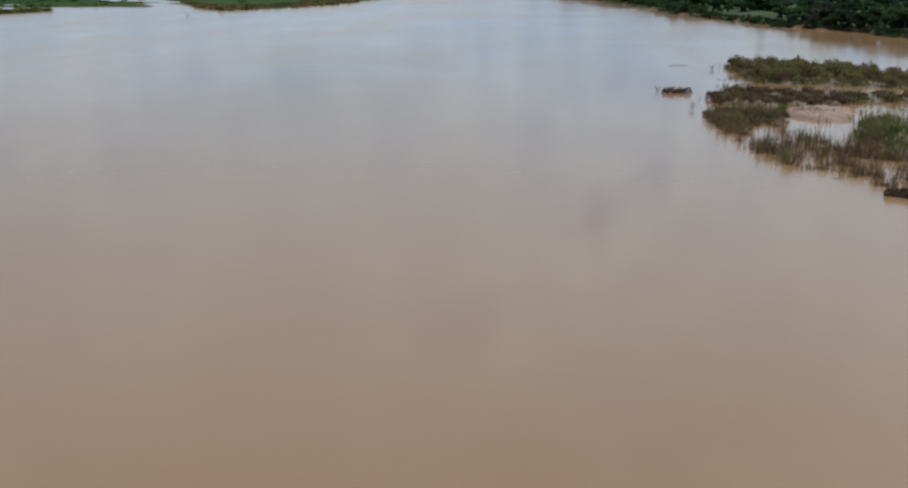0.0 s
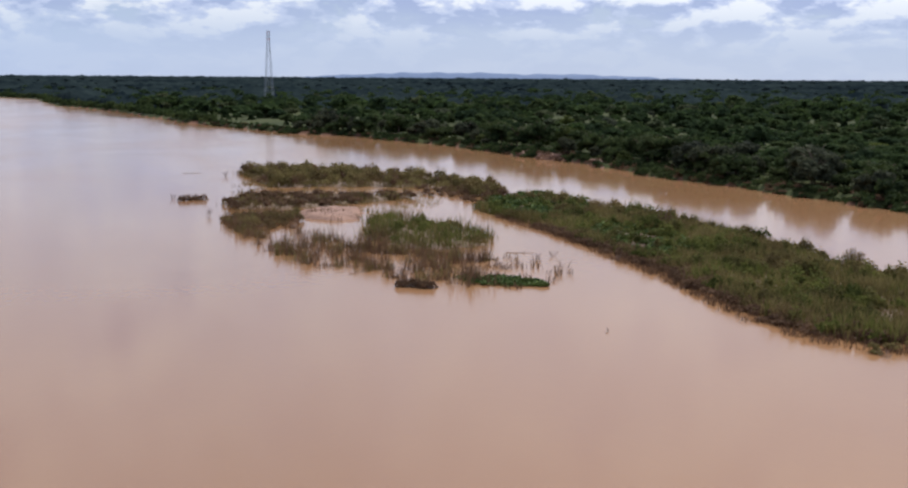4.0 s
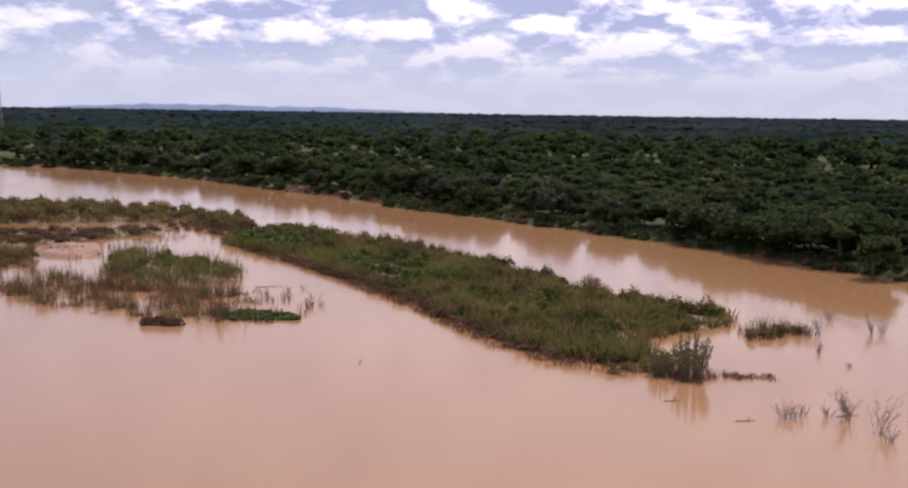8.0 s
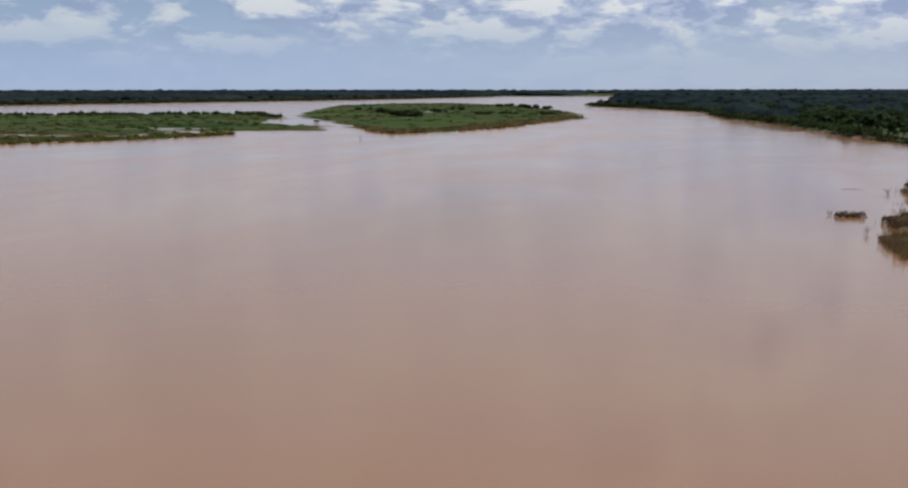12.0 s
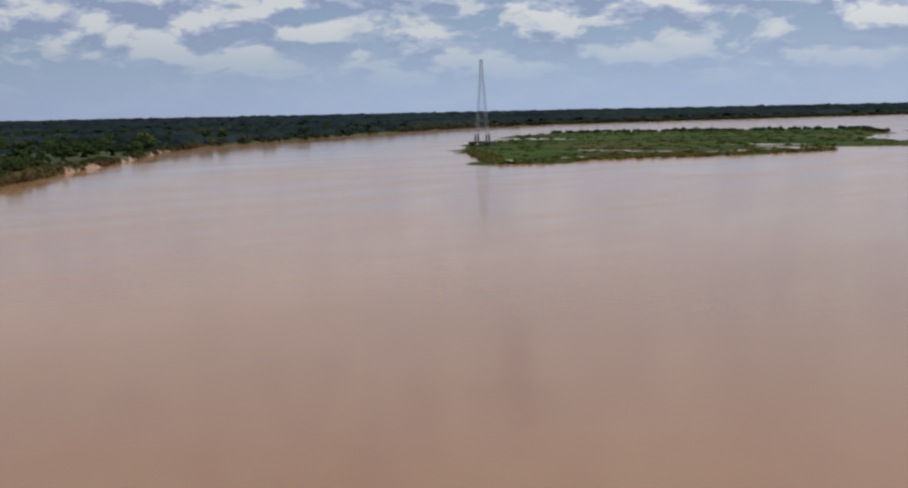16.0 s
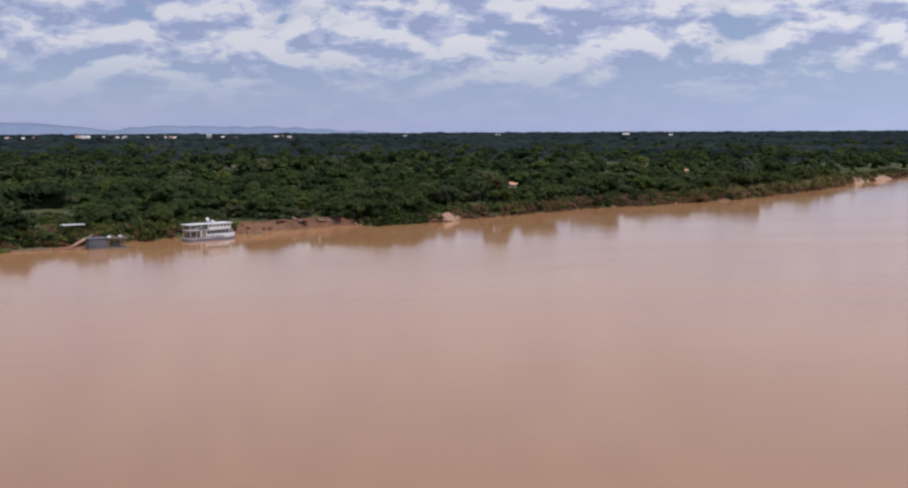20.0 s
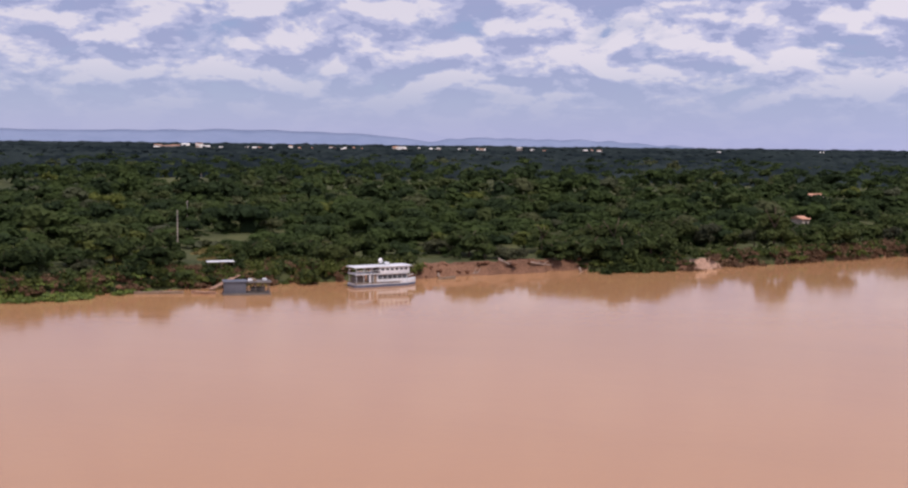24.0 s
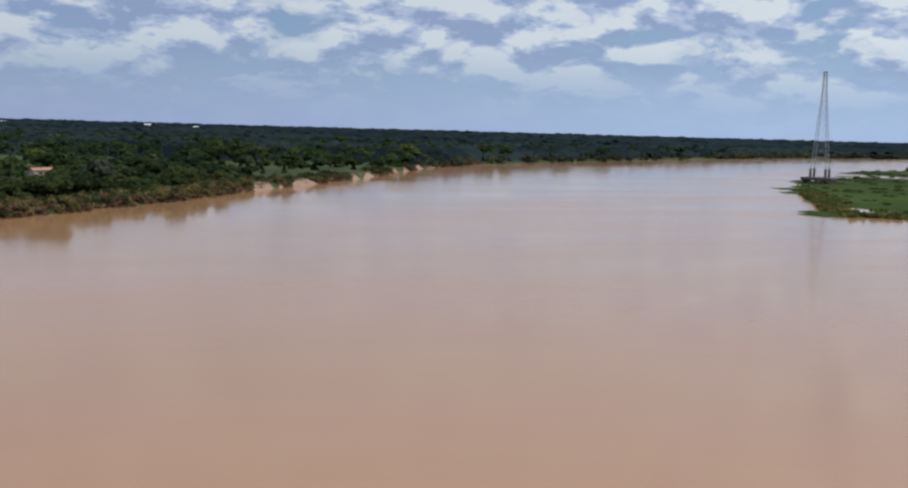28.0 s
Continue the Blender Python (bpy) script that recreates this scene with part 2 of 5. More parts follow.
M_WATER = water_material()
M_EARTH = material("red_river_earth", (0.08, 0.042, 0.027), (0.22, 0.118, 0.074), 0.15, 2.5, 0.95, 0.6, 0.2, gloss=0.1)
M_GRASSY = material("scrub_ground", (0.032, 0.042, 0.018), (0.080, 0.086, 0.036), 0.05, 0.8, 0.95, 0.5, 0.2, patch=0.01, gloss=0.08)
M_SAND = material("pale_sand", (0.17, 0.10, 0.07), (0.44, 0.285, 0.21), 0.5, 3, 0.95, 0.6, 0.15, gloss=0.1)
M_BAR = material("damp_sand", (0.20, 0.115, 0.085), (0.40, 0.245, 0.18), 0.4, 5, 0.85, 0.3, 0.05, gloss=0.2)
M_MUD = material("wet_mud", (0.12, 0.07, 0.04), (0.25, 0.15, 0.09), 0.3, 3, 0.6, 0.4, 0.05)
M_LEAF = material("tree_leaves", (0.020, 0.032, 0.013), (0.066, 0.091, 0.031), 0.08, 0.8, 0.7, 0, per="island", spread=0.2, patch=0.1, gloss=0.05, tint=((0.075, 0.085, 0.030), 0.02, 0.7), through_light=0.4)
M_LEAF_B = material("pale_tree_leaves", (0.026, 0.032, 0.020), (0.095, 0.102, 0.055), 0.08, 0.8, 0.7, 0, per="island", spread=0.22, patch=0.03, gloss=0.1, through_light=0.4)
M_LEAF_C = material("bright_tree_leaves", (0.030, 0.044, 0.013), (0.105, 0.125, 0.032), 0.08, 0.8, 0.7, 0, per="island", spread=0.22, patch=0.03, gloss=0.1, through_light=0.4)


def woods_material(name, gain=1.0):
    """Leaves whose colour goes from tree to tree, by the tone that each tree carries."""
    m = bpy.data.materials.new(name)
    m.use_nodes = True
    nt = m.node_tree
    N, L = nt.nodes.new, nt.links.new
    b = nt.nodes["Principled BSDF"]
    b.inputs["Roughness"].default_value, b.inputs["Specular IOR Level"].default_value = 0.85, 0.05
    tone, geo, n1 = N("ShaderNodeAttribute"), N("ShaderNodeNewGeometry"), N("ShaderNodeTexNoise")
    tone.attribute_name = "tone"
    r = N("ShaderNodeValToRGB")
    stops = ((0.0, (0.026, 0.042, 0.020)), (0.3, (0.038, 0.058, 0.023)), (0.55, (0.052, 0.078, 0.026)), (0.75, (0.064, 0.082, 0.032)), (0.88, (0.070, 0.078, 0.050)), (1.0, (0.095, 0.112, 0.030)))
    while len(r.color_ramp.elements) < len(stops):
        r.color_ramp.elements.new(0.5)
    for e, (at, c) in zip(r.color_ramp.elements, stops):
        e.position, e.color = at, (*(v * gain for v in c), 1)
    L(tone.outputs["Fac"], r.inputs[0])
    n1.inputs["Scale"].default_value, n1.inputs["Detail"].default_value = 0.9, 4
    L(geo.outputs["Position"], n1.inputs["Vector"])
    vary, total = N("ShaderNodeMath"), N("ShaderNodeMath")
    vary.operation, vary.inputs[1].default_value, vary.inputs[2].default_value = "MULTIPLY_ADD", 0.9, 0.42
    L(n1.outputs["Fac"], vary.inputs[0])
    total.operation, total.inputs[1].default_value = "MULTIPLY_ADD", 0.3
    L(geo.outputs["Random Per Island"], total.inputs[0]), L(vary.outputs[0], total.inputs[2])
    hsv = N("ShaderNodeHueSaturation")
    L(r.outputs[0], hsv.inputs["Color"]), L(total.outputs[0], hsv.inputs["Value"])
    L(hsv.outputs[0], b.inputs["Base Color"])
    tr, ms = N("ShaderNodeBsdfTranslucent"), N("ShaderNodeMixShader")
    L(hsv.outputs[0], tr.inputs[0])
    ms.inputs[0].default_value = 0.45
    L(b.outputs[0], ms.inputs[1]), L(tr.outputs[0], ms.inputs[2])
    L(ms.outputs[0], nt.nodes["Material Output"].inputs["Surface"])
    return m


M_WOODS = woods_material("woodland_leaves")
# far leaves: the blue-dark cast of aerial haze is put into the green
M_CANOPY_HAZE = material("haze_tinted_canopy", (0.008, 0.013, 0.016), (0.025, 0.035, 0.035), 0.012, 0.06, 0.9, 0.35, 1.5, patch=0.003, gloss=0.0)
M_BARK = material("bark", (0.06, 0.045, 0.03), (0.17, 0.13, 0.095), 0.8, 9, 0.9, 0.5, 0.03, gloss=0.1)
M_REED = material("reed_blades", (0.10, 0.080, 0.032), (0.25, 0.20, 0.080), 0.12, 1.2, 0.8, 0, per="island", spread=0.28, patch=0.1, gloss=0.05, tint=((0.15, 0.09, 0.05), 0.07, 0.7), through_light=0.4)
M_REED_G = material("green_reed_blades", (0.055, 0.068, 0.018), (0.17, 0.175, 0.048), 0.12, 1.2, 0.8, 0, per="island", spread=0.28, patch=0.1, gloss=0.05, tint=((0.16, 0.105, 0.055), 0.09, 0.7), through_light=0.4)
M_REED_R = material("brown_reed_blades", (0.095, 0.055, 0.034), (0.21, 0.13, 0.078), 0.12, 1.2, 0.8, 0, per="island", spread=0.3, gloss=0.1, through_light=0.4)
M_MAT = material("water_plants", (0.045, 0.075, 0.018), (0.12, 0.155, 0.036), 0.3, 3, 0.55, 0, per="island", spread=0.5, gloss=0.1)
M_GRASS2 = material("island_meadow", (0.028, 0.054, 0.014), (0.082, 0.118, 0.032), 0.02, 0.4, 0.9, 0.6, 0.3, patch=0.008, gloss=0.03, tint=((0.12, 0.085, 0.04), 0.012, 0.8), through_light=0.3)
M_SHRUB = material("grey_green_leaves", (0.10, 0.105, 0.052), (0.23, 0.22, 0.115), 0.3, 2.0, 0.8, 0, per="island", spread=0.3, gloss=0.05, through_light=0.45)
M_STICK = material("dead_wood", (0.17, 0.125, 0.10), (0.31, 0.24, 0.195), 0.8, 9, 0.9, 0.3, 0.02, gloss=0.1)
M_STEEL = material("galvanised_steel", (0.22, 0.24, 0.27), (0.36, 0.38, 0.41), 0.3, 4, 0.55, 0.1, 0.01, metal=0.5)
M_RED = material("red_painted_steel", (0.35, 0.07, 0.05), (0.5, 0.12, 0.08), 0.5, 4, 0.5, 0.1, 0.01)
M_CONC = material("weathered_concrete", (0.19, 0.16, 0.14), (0.42, 0.36, 0.31), 0.5, 9, 0.9, 0.5, 0.01)
M_CONC_D = material("dark_wet_concrete", (0.05, 0.045, 0.04), (0.13, 0.115, 0.10), 0.5, 5, 0.85, 0.4, 0.03)
M_WHITE = material("white_boat_paint", (0.42, 0.44, 0.47), (0.64, 0.65, 0.67), 0.6, 6, 0.45, 0.1, 0.005)
M_BLUE = material("blue_hull_paint", (0.035, 0.05, 0.09), (0.085, 0.11, 0.16), 0.6, 6, 0.5, 0.15, 0.005)
M_DECK = material("boat_deck_wood", (0.14, 0.10, 0.07), (0.28, 0.21, 0.15), 0.8, 8, 0.8, 0.3, 0.01)
M_TIN = material("corrugated_tin", (0.055, 0.065, 0.085), (0.14, 0.15, 0.18), 0.5, 5, 0.5, 0.3, 0.02, metal=0.4)
M_PLANK = material("grey_planks", (0.05, 0.043, 0.04), (0.15, 0.128, 0.113), 0.6, 7, 0.85, 0.4, 0.02)
M_WALL = material("whitewashed_wall", (0.60, 0.57, 0.53), (0.82, 0.80, 0.77), 0.2, 3, 0.85, 0.2, 0.01)
M_TILE = material("clay_roof_tiles", (0.28, 0.12, 0.07), (0.50, 0.27, 0.18), 0.3, 3, 0.85, 0.5, 0.04)
M_GLASS = material("dark_window_glass", (0.02, 0.025, 0.03), (0.05, 0.06, 0.07), 0.5, 3, 0.12, 0)
# the blue of hazy air is painted into the hills' base colour
M_HILL_HAZE = material("haze_tinted_hills", (0.14, 0.185, 0.28), (0.18, 0.225, 0.33), 0.002, 0.01, 1.0, 0, gloss=0.08)
M_ASPHALT = material("asphalt", (0.035, 0.035, 0.035), (0.07, 0.068, 0.065), 0.4, 20, 0.9, 0.4, 0.01)


# ---- mesh helpers ----
rng = np.random.default_rng(7)


def mesh_np(name, verts, faces, mat, smooth=False):
    """A mesh from arrays of corners and of triangles or quads."""
    verts, faces = np.asarray(verts, np.float32), np.asarray(faces, np.int32)
    me = bpy.data.meshes.new(name)
    me.vertices.add(len(verts))
    me.vertices.foreach_set("co", verts.ravel())
    k = faces.shape[1]
    me.loops.add(faces.size)
    me.loops.foreach_set("vertex_index", faces.ravel())
    me.polygons.add(len(faces))
    me.polygons.foreach_set("loop_start", np.arange(0, faces.size, k, dtype=np.int32))
    me.polygons.foreach_set("use_smooth", np.full(len(faces), smooth))
    for m in (mat if isinstance(mat, (list, tuple)) else [mat]):
        me.materials.append(m)
    me.update(calc_edges=True)
    return me


def bm_mesh(name, bm, mat, smooth=False):
    me = bpy.data.meshes.new(name)
    bm.to_mesh(me)
    bm.free()
    me.materials.append(mat)
    if smooth:
        me.polygons.foreach_set("use_smooth", np.full(len(me.polygons), True))
    return me


def part(name, data, mat, parent, label="", at=None):
    """One mesh, from a bmesh or a ready mesh, as a part of parent."""
    me = bm_mesh(name, data, mat) if isinstance(data, bmesh.types.BMesh) else data
    ob = new(name, me)
    ob.parent = parent
    if at is not None:
        ob.matrix_basis = at
    return tagged(ob, label)


def thing(name, at, label, category, group="", kind=""):
    ob = new(name)
    ob.empty_display_size = 0.3
    ob.matrix_basis = at
    return tagged(ob, label, category, group, kind)


def box(sx, sy, sz, x=0, y=0, z=0, bevel=0.0, bm=None):
    """A box with its base at z."""
    bm = bm or bmesh.new()
    r = bmesh.ops.create_cube(bm, size=1, matrix=Matrix.Translation((x, y, z + sz / 2)) @ Matrix.Diagonal((sx, sy, sz, 1)))
    if bevel:
        edges = list({e for v in r["verts"] for e in v.link_edges})
        bmesh.ops.bevel(bm, geom=edges, offset=bevel, segments=1, affect="EDGES")
    return bm


def rod(a, b, r0, r1=None, sides=6, bm=None):
    """A tapered bar from a to b."""
    bm = bm or bmesh.new()
    a, b = Vector(a), Vector(b)
    turn = (b - a).to_track_quat("Z", "Y").to_matrix().to_4x4()
    bmesh.ops.create_cone(bm, cap_ends=True, segments=sides, radius1=r0, radius2=r0 if r1 is None else r1, depth=(b - a).length,
                          matrix=Matrix.Translation((a + b) / 2) @ turn)
    return bm


def signed(px, py, poly):
    """Distance from points to a closed outline, positive inside."""
    poly = np.asarray(poly, float)
    d = np.full(np.shape(px), 1e18)
    inside = np.zeros(np.shape(px), bool)
    for (ax, ay), (bx, by) in zip(poly, np.roll(poly, -1, 0)):
        ex, ey = bx - ax, by - ay
        s = np.clip(((px - ax) * ex + (py - ay) * ey) / (ex * ex + ey * ey + 1e-9), 0, 1)
        d = np.minimum(d, (px - ax - s * ex) ** 2 + (py - ay - s * ey) ** 2)
        cross = ((ay > py) != (by > py)) & (px < ex * (py - ay) / (by - ay + 1e-12) + ax)
        inside ^= cross
    return np.where(inside, 1, -1) * np.sqrt(d)


def smooth01(x):
    x = np.clip(x, 0, 1)
    return x * x * (3 - 2 * x)


def wob(x, y, size, seed=0):
    """Cheap smooth noise of about -1 to 1 in the plane."""
    r = np.random.default_rng(100 + seed)
    out = 0
    for k in range(7):
        a, f, p = r.uniform(0, 6.28), r.uniform(0.6, 2.2) / size * 3.14, r.uniform(0, 6.28)
        out = out + np.sin((x * np.cos(a) + y * np.sin(a)) * f + p)
    return out / 3.0


def inside_points(poly, n, r, keep=None):
    poly = np.asarray(poly, float)
    lo, hi = poly.min(0), poly.max(0)
    got = np.empty((0, 2))
    while len(got) < n:
        p = lo + r.random((n * 3, 2)) * (hi - lo)
        ok = signed(p[:, 0], p[:, 1], poly) > 0
        if keep is not None:
            ok &= keep(p[:, 0], p[:, 1])
        if not ok.any():
            break
        got = np.vstack([got, p[ok]])
    return got[:n]


# ---- the plan: water with the two banks ----
LEFT_BANK = [(900, -1400), (330, -720), (20, -420), (-130, -235), (-195, -158), (-232, -114), (-261, -87), (-288, -58), (-318, -24), (-328, -2), (-349, 21),
             (-383, 52), (-416, 100), (-447, 131), (-501, 172), (-544, 199), (-597, 238), (-668, 289), (-805, 372), (-910, 460),
             (-1009, 599), (-1134, 771), (-1243, 920), (-1340, 1080), (-1440, 1240), (-1400, 1720), (-1310, 2300), (-1270, 2900), (-1350, 3900), (-1400, 4300)]
RIGHT_BANK = [(-1040, 4420), (-960, 4250), (-800, 3400), (-560, 2300), (-430, 1900), (-447, 1725), (-330, 1560), (-200, 1300), (-141, 1026), (-80, 869), (-29, 678),
              (-10, 618), (28, 530), (54, 500), (81, 433), (92, 392), (104, 345), (109, 314), (114, 282), (125, 236), (133, 199), (138, 167), (142, 138),
              (147, 100), (155, 30), (185, -80), (290, -330), (700, -900), (1300, -1500)]
RIVER = LEFT_BANK + RIGHT_BANK


def land(x, y):
    """How far inland, in metres."""
    return -signed(x, y, RIVER) + 2.0 * wob(x, y, 14, 1) * (np.hypot(x, y) < 1200) + 1.0 * wob(x, y, 5, 2)


# stretches where the left bank is a bare red cliff or a strip of sand: place and radius
CLIFFS = ((-303, -47, 9), (-312, -32, 9), (-336, 2, 4), (-556, 208, 14), (-590, 232, 12), (-660, 285, 26), (-730, 330, 26), (-800, 368, 26), (103, 352, 7), (107, 325, 5))


def cliff_at(x, y):
    return np.minimum(1, sum(np.exp(-((x - cx) ** 2 + (y - cy) ** 2) / (cr * cr)) for cx, cy, cr in CLIFFS))


def ground_z(x, y, d):
    r = np.hypot(x, y)
    left = x < -150 - 0.3 * y
    bank = np.where(left, 2.2, 1.5)
    steep = 4.6 - 3.0 * np.where(r < 900, cliff_at(x, y), 0)
    z = -1.6 + (1.6 + bank) * smooth01((d + 1.6) / steep)
    z = z + 0.5 * wob(x, y, 60, 3) * smooth01(d / 30) + 0.25 * wob(x, y, 9, 4) * smooth01(d / 8)
    return z + 15.0 * smooth01((r - 1300) / 3300) * smooth01(d / 100)


def polar(a0, a1, na, r0, r1, nr, rings=None):
    az = np.radians(np.linspace(a0, a1, na) if rings is None else np.concatenate([np.linspace(-180, -140, 30, endpoint=False), np.linspace(-140, 65, na, endpoint=False), np.linspace(65, 180, 80)]))
    na = len(az)
    rr = np.geomspace(r0, r1, nr) if rings is None else rings
    nr = len(rr)
    A, R = np.meshgrid(az, rr, indexing="ij")
    i = np.arange(na * nr).reshape(na, nr)
    quads = np.stack([i[:-1, :-1], i[:-1, 1:], i[1:, 1:], i[1:, :-1]], -1).reshape(-1, 4)
    return np.sin(A).ravel() * R.ravel(), np.cos(A).ravel() * R.ravel(), quads


def build_ground():
    rings = np.concatenate([np.geomspace(40, 130, 10, endpoint=False), np.linspace(130, 420, 110, endpoint=False), np.geomspace(420, 4950, 110)])
    x, y, q = polar(-180, 180, 600, 0, 0, 0, rings)
    d = land(x, y)
    z = ground_z(x, y, d)
    me = mesh_np("ground", np.stack([x, y, z], 1), q, [M_GRASSY, M_EARTH, M_SAND], True)
    zq, dq = z[q].mean(1), d[q].mean(1)
    bare = (dq < 0.2 + 0.6 * wob(x[q[:, 0]], y[q[:, 0]], 25, 5) + 7.0 * cliff_at(x[q[:, 0]], y[q[:, 0]]))
    x0, y0 = x[q[:, 0]], y[q[:, 0]]
    bare &= (np.hypot(x[q[:, 0]], y[q[:, 0]]) < 1000)
    pale = (np.hypot(x0 + 336, y0 - 2) < 6) | (x0 < -535) & (y0 < 420)
    bare &= ~pale | (dq < 1.8 + 0.9 * wob(x0, y0, 7, 17))
    sandy = bare & pale
    me.polygons.foreach_set("material_index", bare.astype(np.int32) + sandy.astype(np.int32))
    tagged(new("ground", me), "reddish earth river banks with dry scrub ground", "ground", kind="structure")
    i = np.arange(4)
    s = 4950
    w = mesh_np("water", [(-s, -s, 0), (s, -s, 0), (s, s, 0), (-s, s, 0)], [i], M_WATER)
    tagged(new("water", w), "wide muddy brown river reflecting a cloudy sky", "water", kind="structure")


build_ground()


def build_canopy():
    """The far woods, as one uneven sheet of crowns from 900 m to the horizon."""
    out_v, out_q, n0 = [], [], 0
    for a0, a1, na in ((-140, -44, 460), (-46, 62, 520)):
        x, y, q = polar(a0, a1, na, 800, 4940, 150)
        d = -signed(x, y, RIVER)
        r = np.hypot(x, y)
        jitter = np.random.default_rng(3).random(len(x))
        z = ground_z(x, y, d) + 4.5 + 2.2 * wob(x, y, 45, 6) + 1.8 * wob(x, y, 16, 7) + 4.0 * jitter ** 2
        az = np.degrees(np.arctan2(x, y))
        z = z - 6.5 * smooth01((r - 2750) / 150) * smooth01((3450 - r) / 150) * smooth01((az + 122) / 3) * smooth01((-92 - az) / 4)
        z = z - 14 * smooth01(1 - (d - 2) / 7) - 12 * smooth01(1 - (r - 800) / 160)
        keep = (d[q] > 1).all(1)
        out_v.append(np.stack([x, y, z], 1)), out_q.append(q[keep] + n0)
        n0 += len(x)
    me = mesh_np("far_forest", np.vstack(out_v), np.vstack(out_q), M_CANOPY_HAZE, True)
    tagged(new("far_forest", me), "dense dark woodland canopy reaching the horizon, tinted with haze blue", "forest", kind="stuff")


build_canopy()


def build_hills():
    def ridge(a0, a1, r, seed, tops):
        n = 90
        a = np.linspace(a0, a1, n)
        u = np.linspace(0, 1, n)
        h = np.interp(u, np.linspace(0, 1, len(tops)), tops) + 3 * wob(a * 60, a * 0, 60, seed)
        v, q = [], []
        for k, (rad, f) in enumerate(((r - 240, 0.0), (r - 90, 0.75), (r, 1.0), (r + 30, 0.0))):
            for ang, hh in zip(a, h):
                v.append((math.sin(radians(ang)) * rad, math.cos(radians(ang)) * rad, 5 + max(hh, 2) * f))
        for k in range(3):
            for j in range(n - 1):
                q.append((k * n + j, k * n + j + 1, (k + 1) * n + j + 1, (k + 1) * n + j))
        return mesh_np("hills", v, q, M_HILL_HAZE, True)
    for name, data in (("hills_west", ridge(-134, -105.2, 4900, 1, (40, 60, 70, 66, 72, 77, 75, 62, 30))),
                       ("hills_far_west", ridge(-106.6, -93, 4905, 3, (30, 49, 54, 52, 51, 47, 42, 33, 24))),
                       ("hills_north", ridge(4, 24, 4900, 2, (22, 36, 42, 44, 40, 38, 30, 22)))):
        tagged(new(name, data), "low hills on the horizon, tinted with haze blue", "hills", kind="structure")


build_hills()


# ---- trees ----
def card_cloud(centres, radii, n, size, r, up=0.35, loose=0.38):
    """n leaf sprays of two triangles on the shells of several lobes."""
    k = r.integers(0, len(centres), n)
    v = r.normal(size=(n, 3))
    v /= np.linalg.norm(v, axis=1)[:, None]
    v[:, 2] = np.where(v[:, 2] < -0.3, -v[:, 2] * 0.6, v[:, 2])
    c = centres[k] + v * radii[k] * (0.72 + 0.36 * r.random((n, 1)))
    nrm = v + r.normal(size=(n, 3)) * loose + (0, 0, up * 0.6)
    nrm /= np.linalg.norm(nrm, axis=1)[:, None]
    t = np.cross(nrm, r.normal(size=(n, 3)))
    t /= np.linalg.norm(t, axis=1)[:, None]
    b = np.cross(nrm, t)
    s = size * (0.6 + 0.8 * r.random((n, 1)))
    w = s * (0.6 + 0.3 * r.random((n, 1)))
    bend = nrm * s * 0.25
    verts = np.stack([c - t * s - bend, c - b * w + bend * 0.3, c + t * s - bend, c + b * w + bend * 0.3], 1).reshape(-1, 3)
    i = np.arange(n)[:, None] * 4
    return verts, np.concatenate([i + (0, 1, 2), i + (0, 2, 3)])


def crown_mesh(name, seed, mat, wide=4.2, tall=7.5, lobes=15, cards=620, size=0.62, low=0.12):
    r = np.random.default_rng(seed)
    a = r.random(lobes) * 6.28
    q = np.sqrt(r.random(lobes))
    h = low + (1 - low) * (0.25 + 0.6 * r.random(lobes)) * (1.05 - 0.35 * q)
    centres = np.stack([np.cos(a) * q * wide * 0.72, np.sin(a) * q * wide * 0.72, h * tall * 0.86], 1)
    rad = wide * (0.22 + 0.18 * r.random(lobes))
    radii = np.stack([rad, rad, rad * 0.78], 1)
    v, f = card_cloud(centres, radii, cards, size, r, 0.6, 0.26)
    # dark twiggy inside of each lobe
    ico = bmesh.new()
    bmesh.ops.create_icosphere(ico, subdivisions=1, radius=1)
    iv = np.array([x.co[:] for x in ico.verts])
    jf = np.array([[x.index for x in p.verts] for p in ico.faces])
    ico.free()
    vs, fs, n = [v], [f], len(v)
    for c, rr in zip(centres, radii):
        vs.append(c + iv * rr * 0.76 * (0.85 + 0.3 * r.random((len(iv), 1))))
        fs.append(jf + n)
        n += len(iv)
    v = np.vstack(vs)
    v[:, 2] = np.maximum(v[:, 2], 0.25)
    return mesh_np(name, v, np.vstack(fs), mat)


def trunk_mesh(name, seed, tall=7.5, wide=4.2):
    r = random.Random(seed)
    bm = bmesh.new()
    top = Vector((r.uniform(-0.4, 0.4), r.uniform(-0.4, 0.4), tall * 0.45))
    rod((0, 0, -0.6), top, 0.24, 0.16, 7, bm)
    for k in range(4):
        a = k * 1.57 + r.uniform(-0.5, 0.5)
        e = top + Vector((math.cos(a) * wide * 0.5, math.sin(a) * wide * 0.5, tall * r.uniform(0.18, 0.36)))
        rod(top - Vector((0, 0, 0.15)), e, 0.13, 0.04, 5, bm)
    return bm_mesh(name, bm, M_BARK)


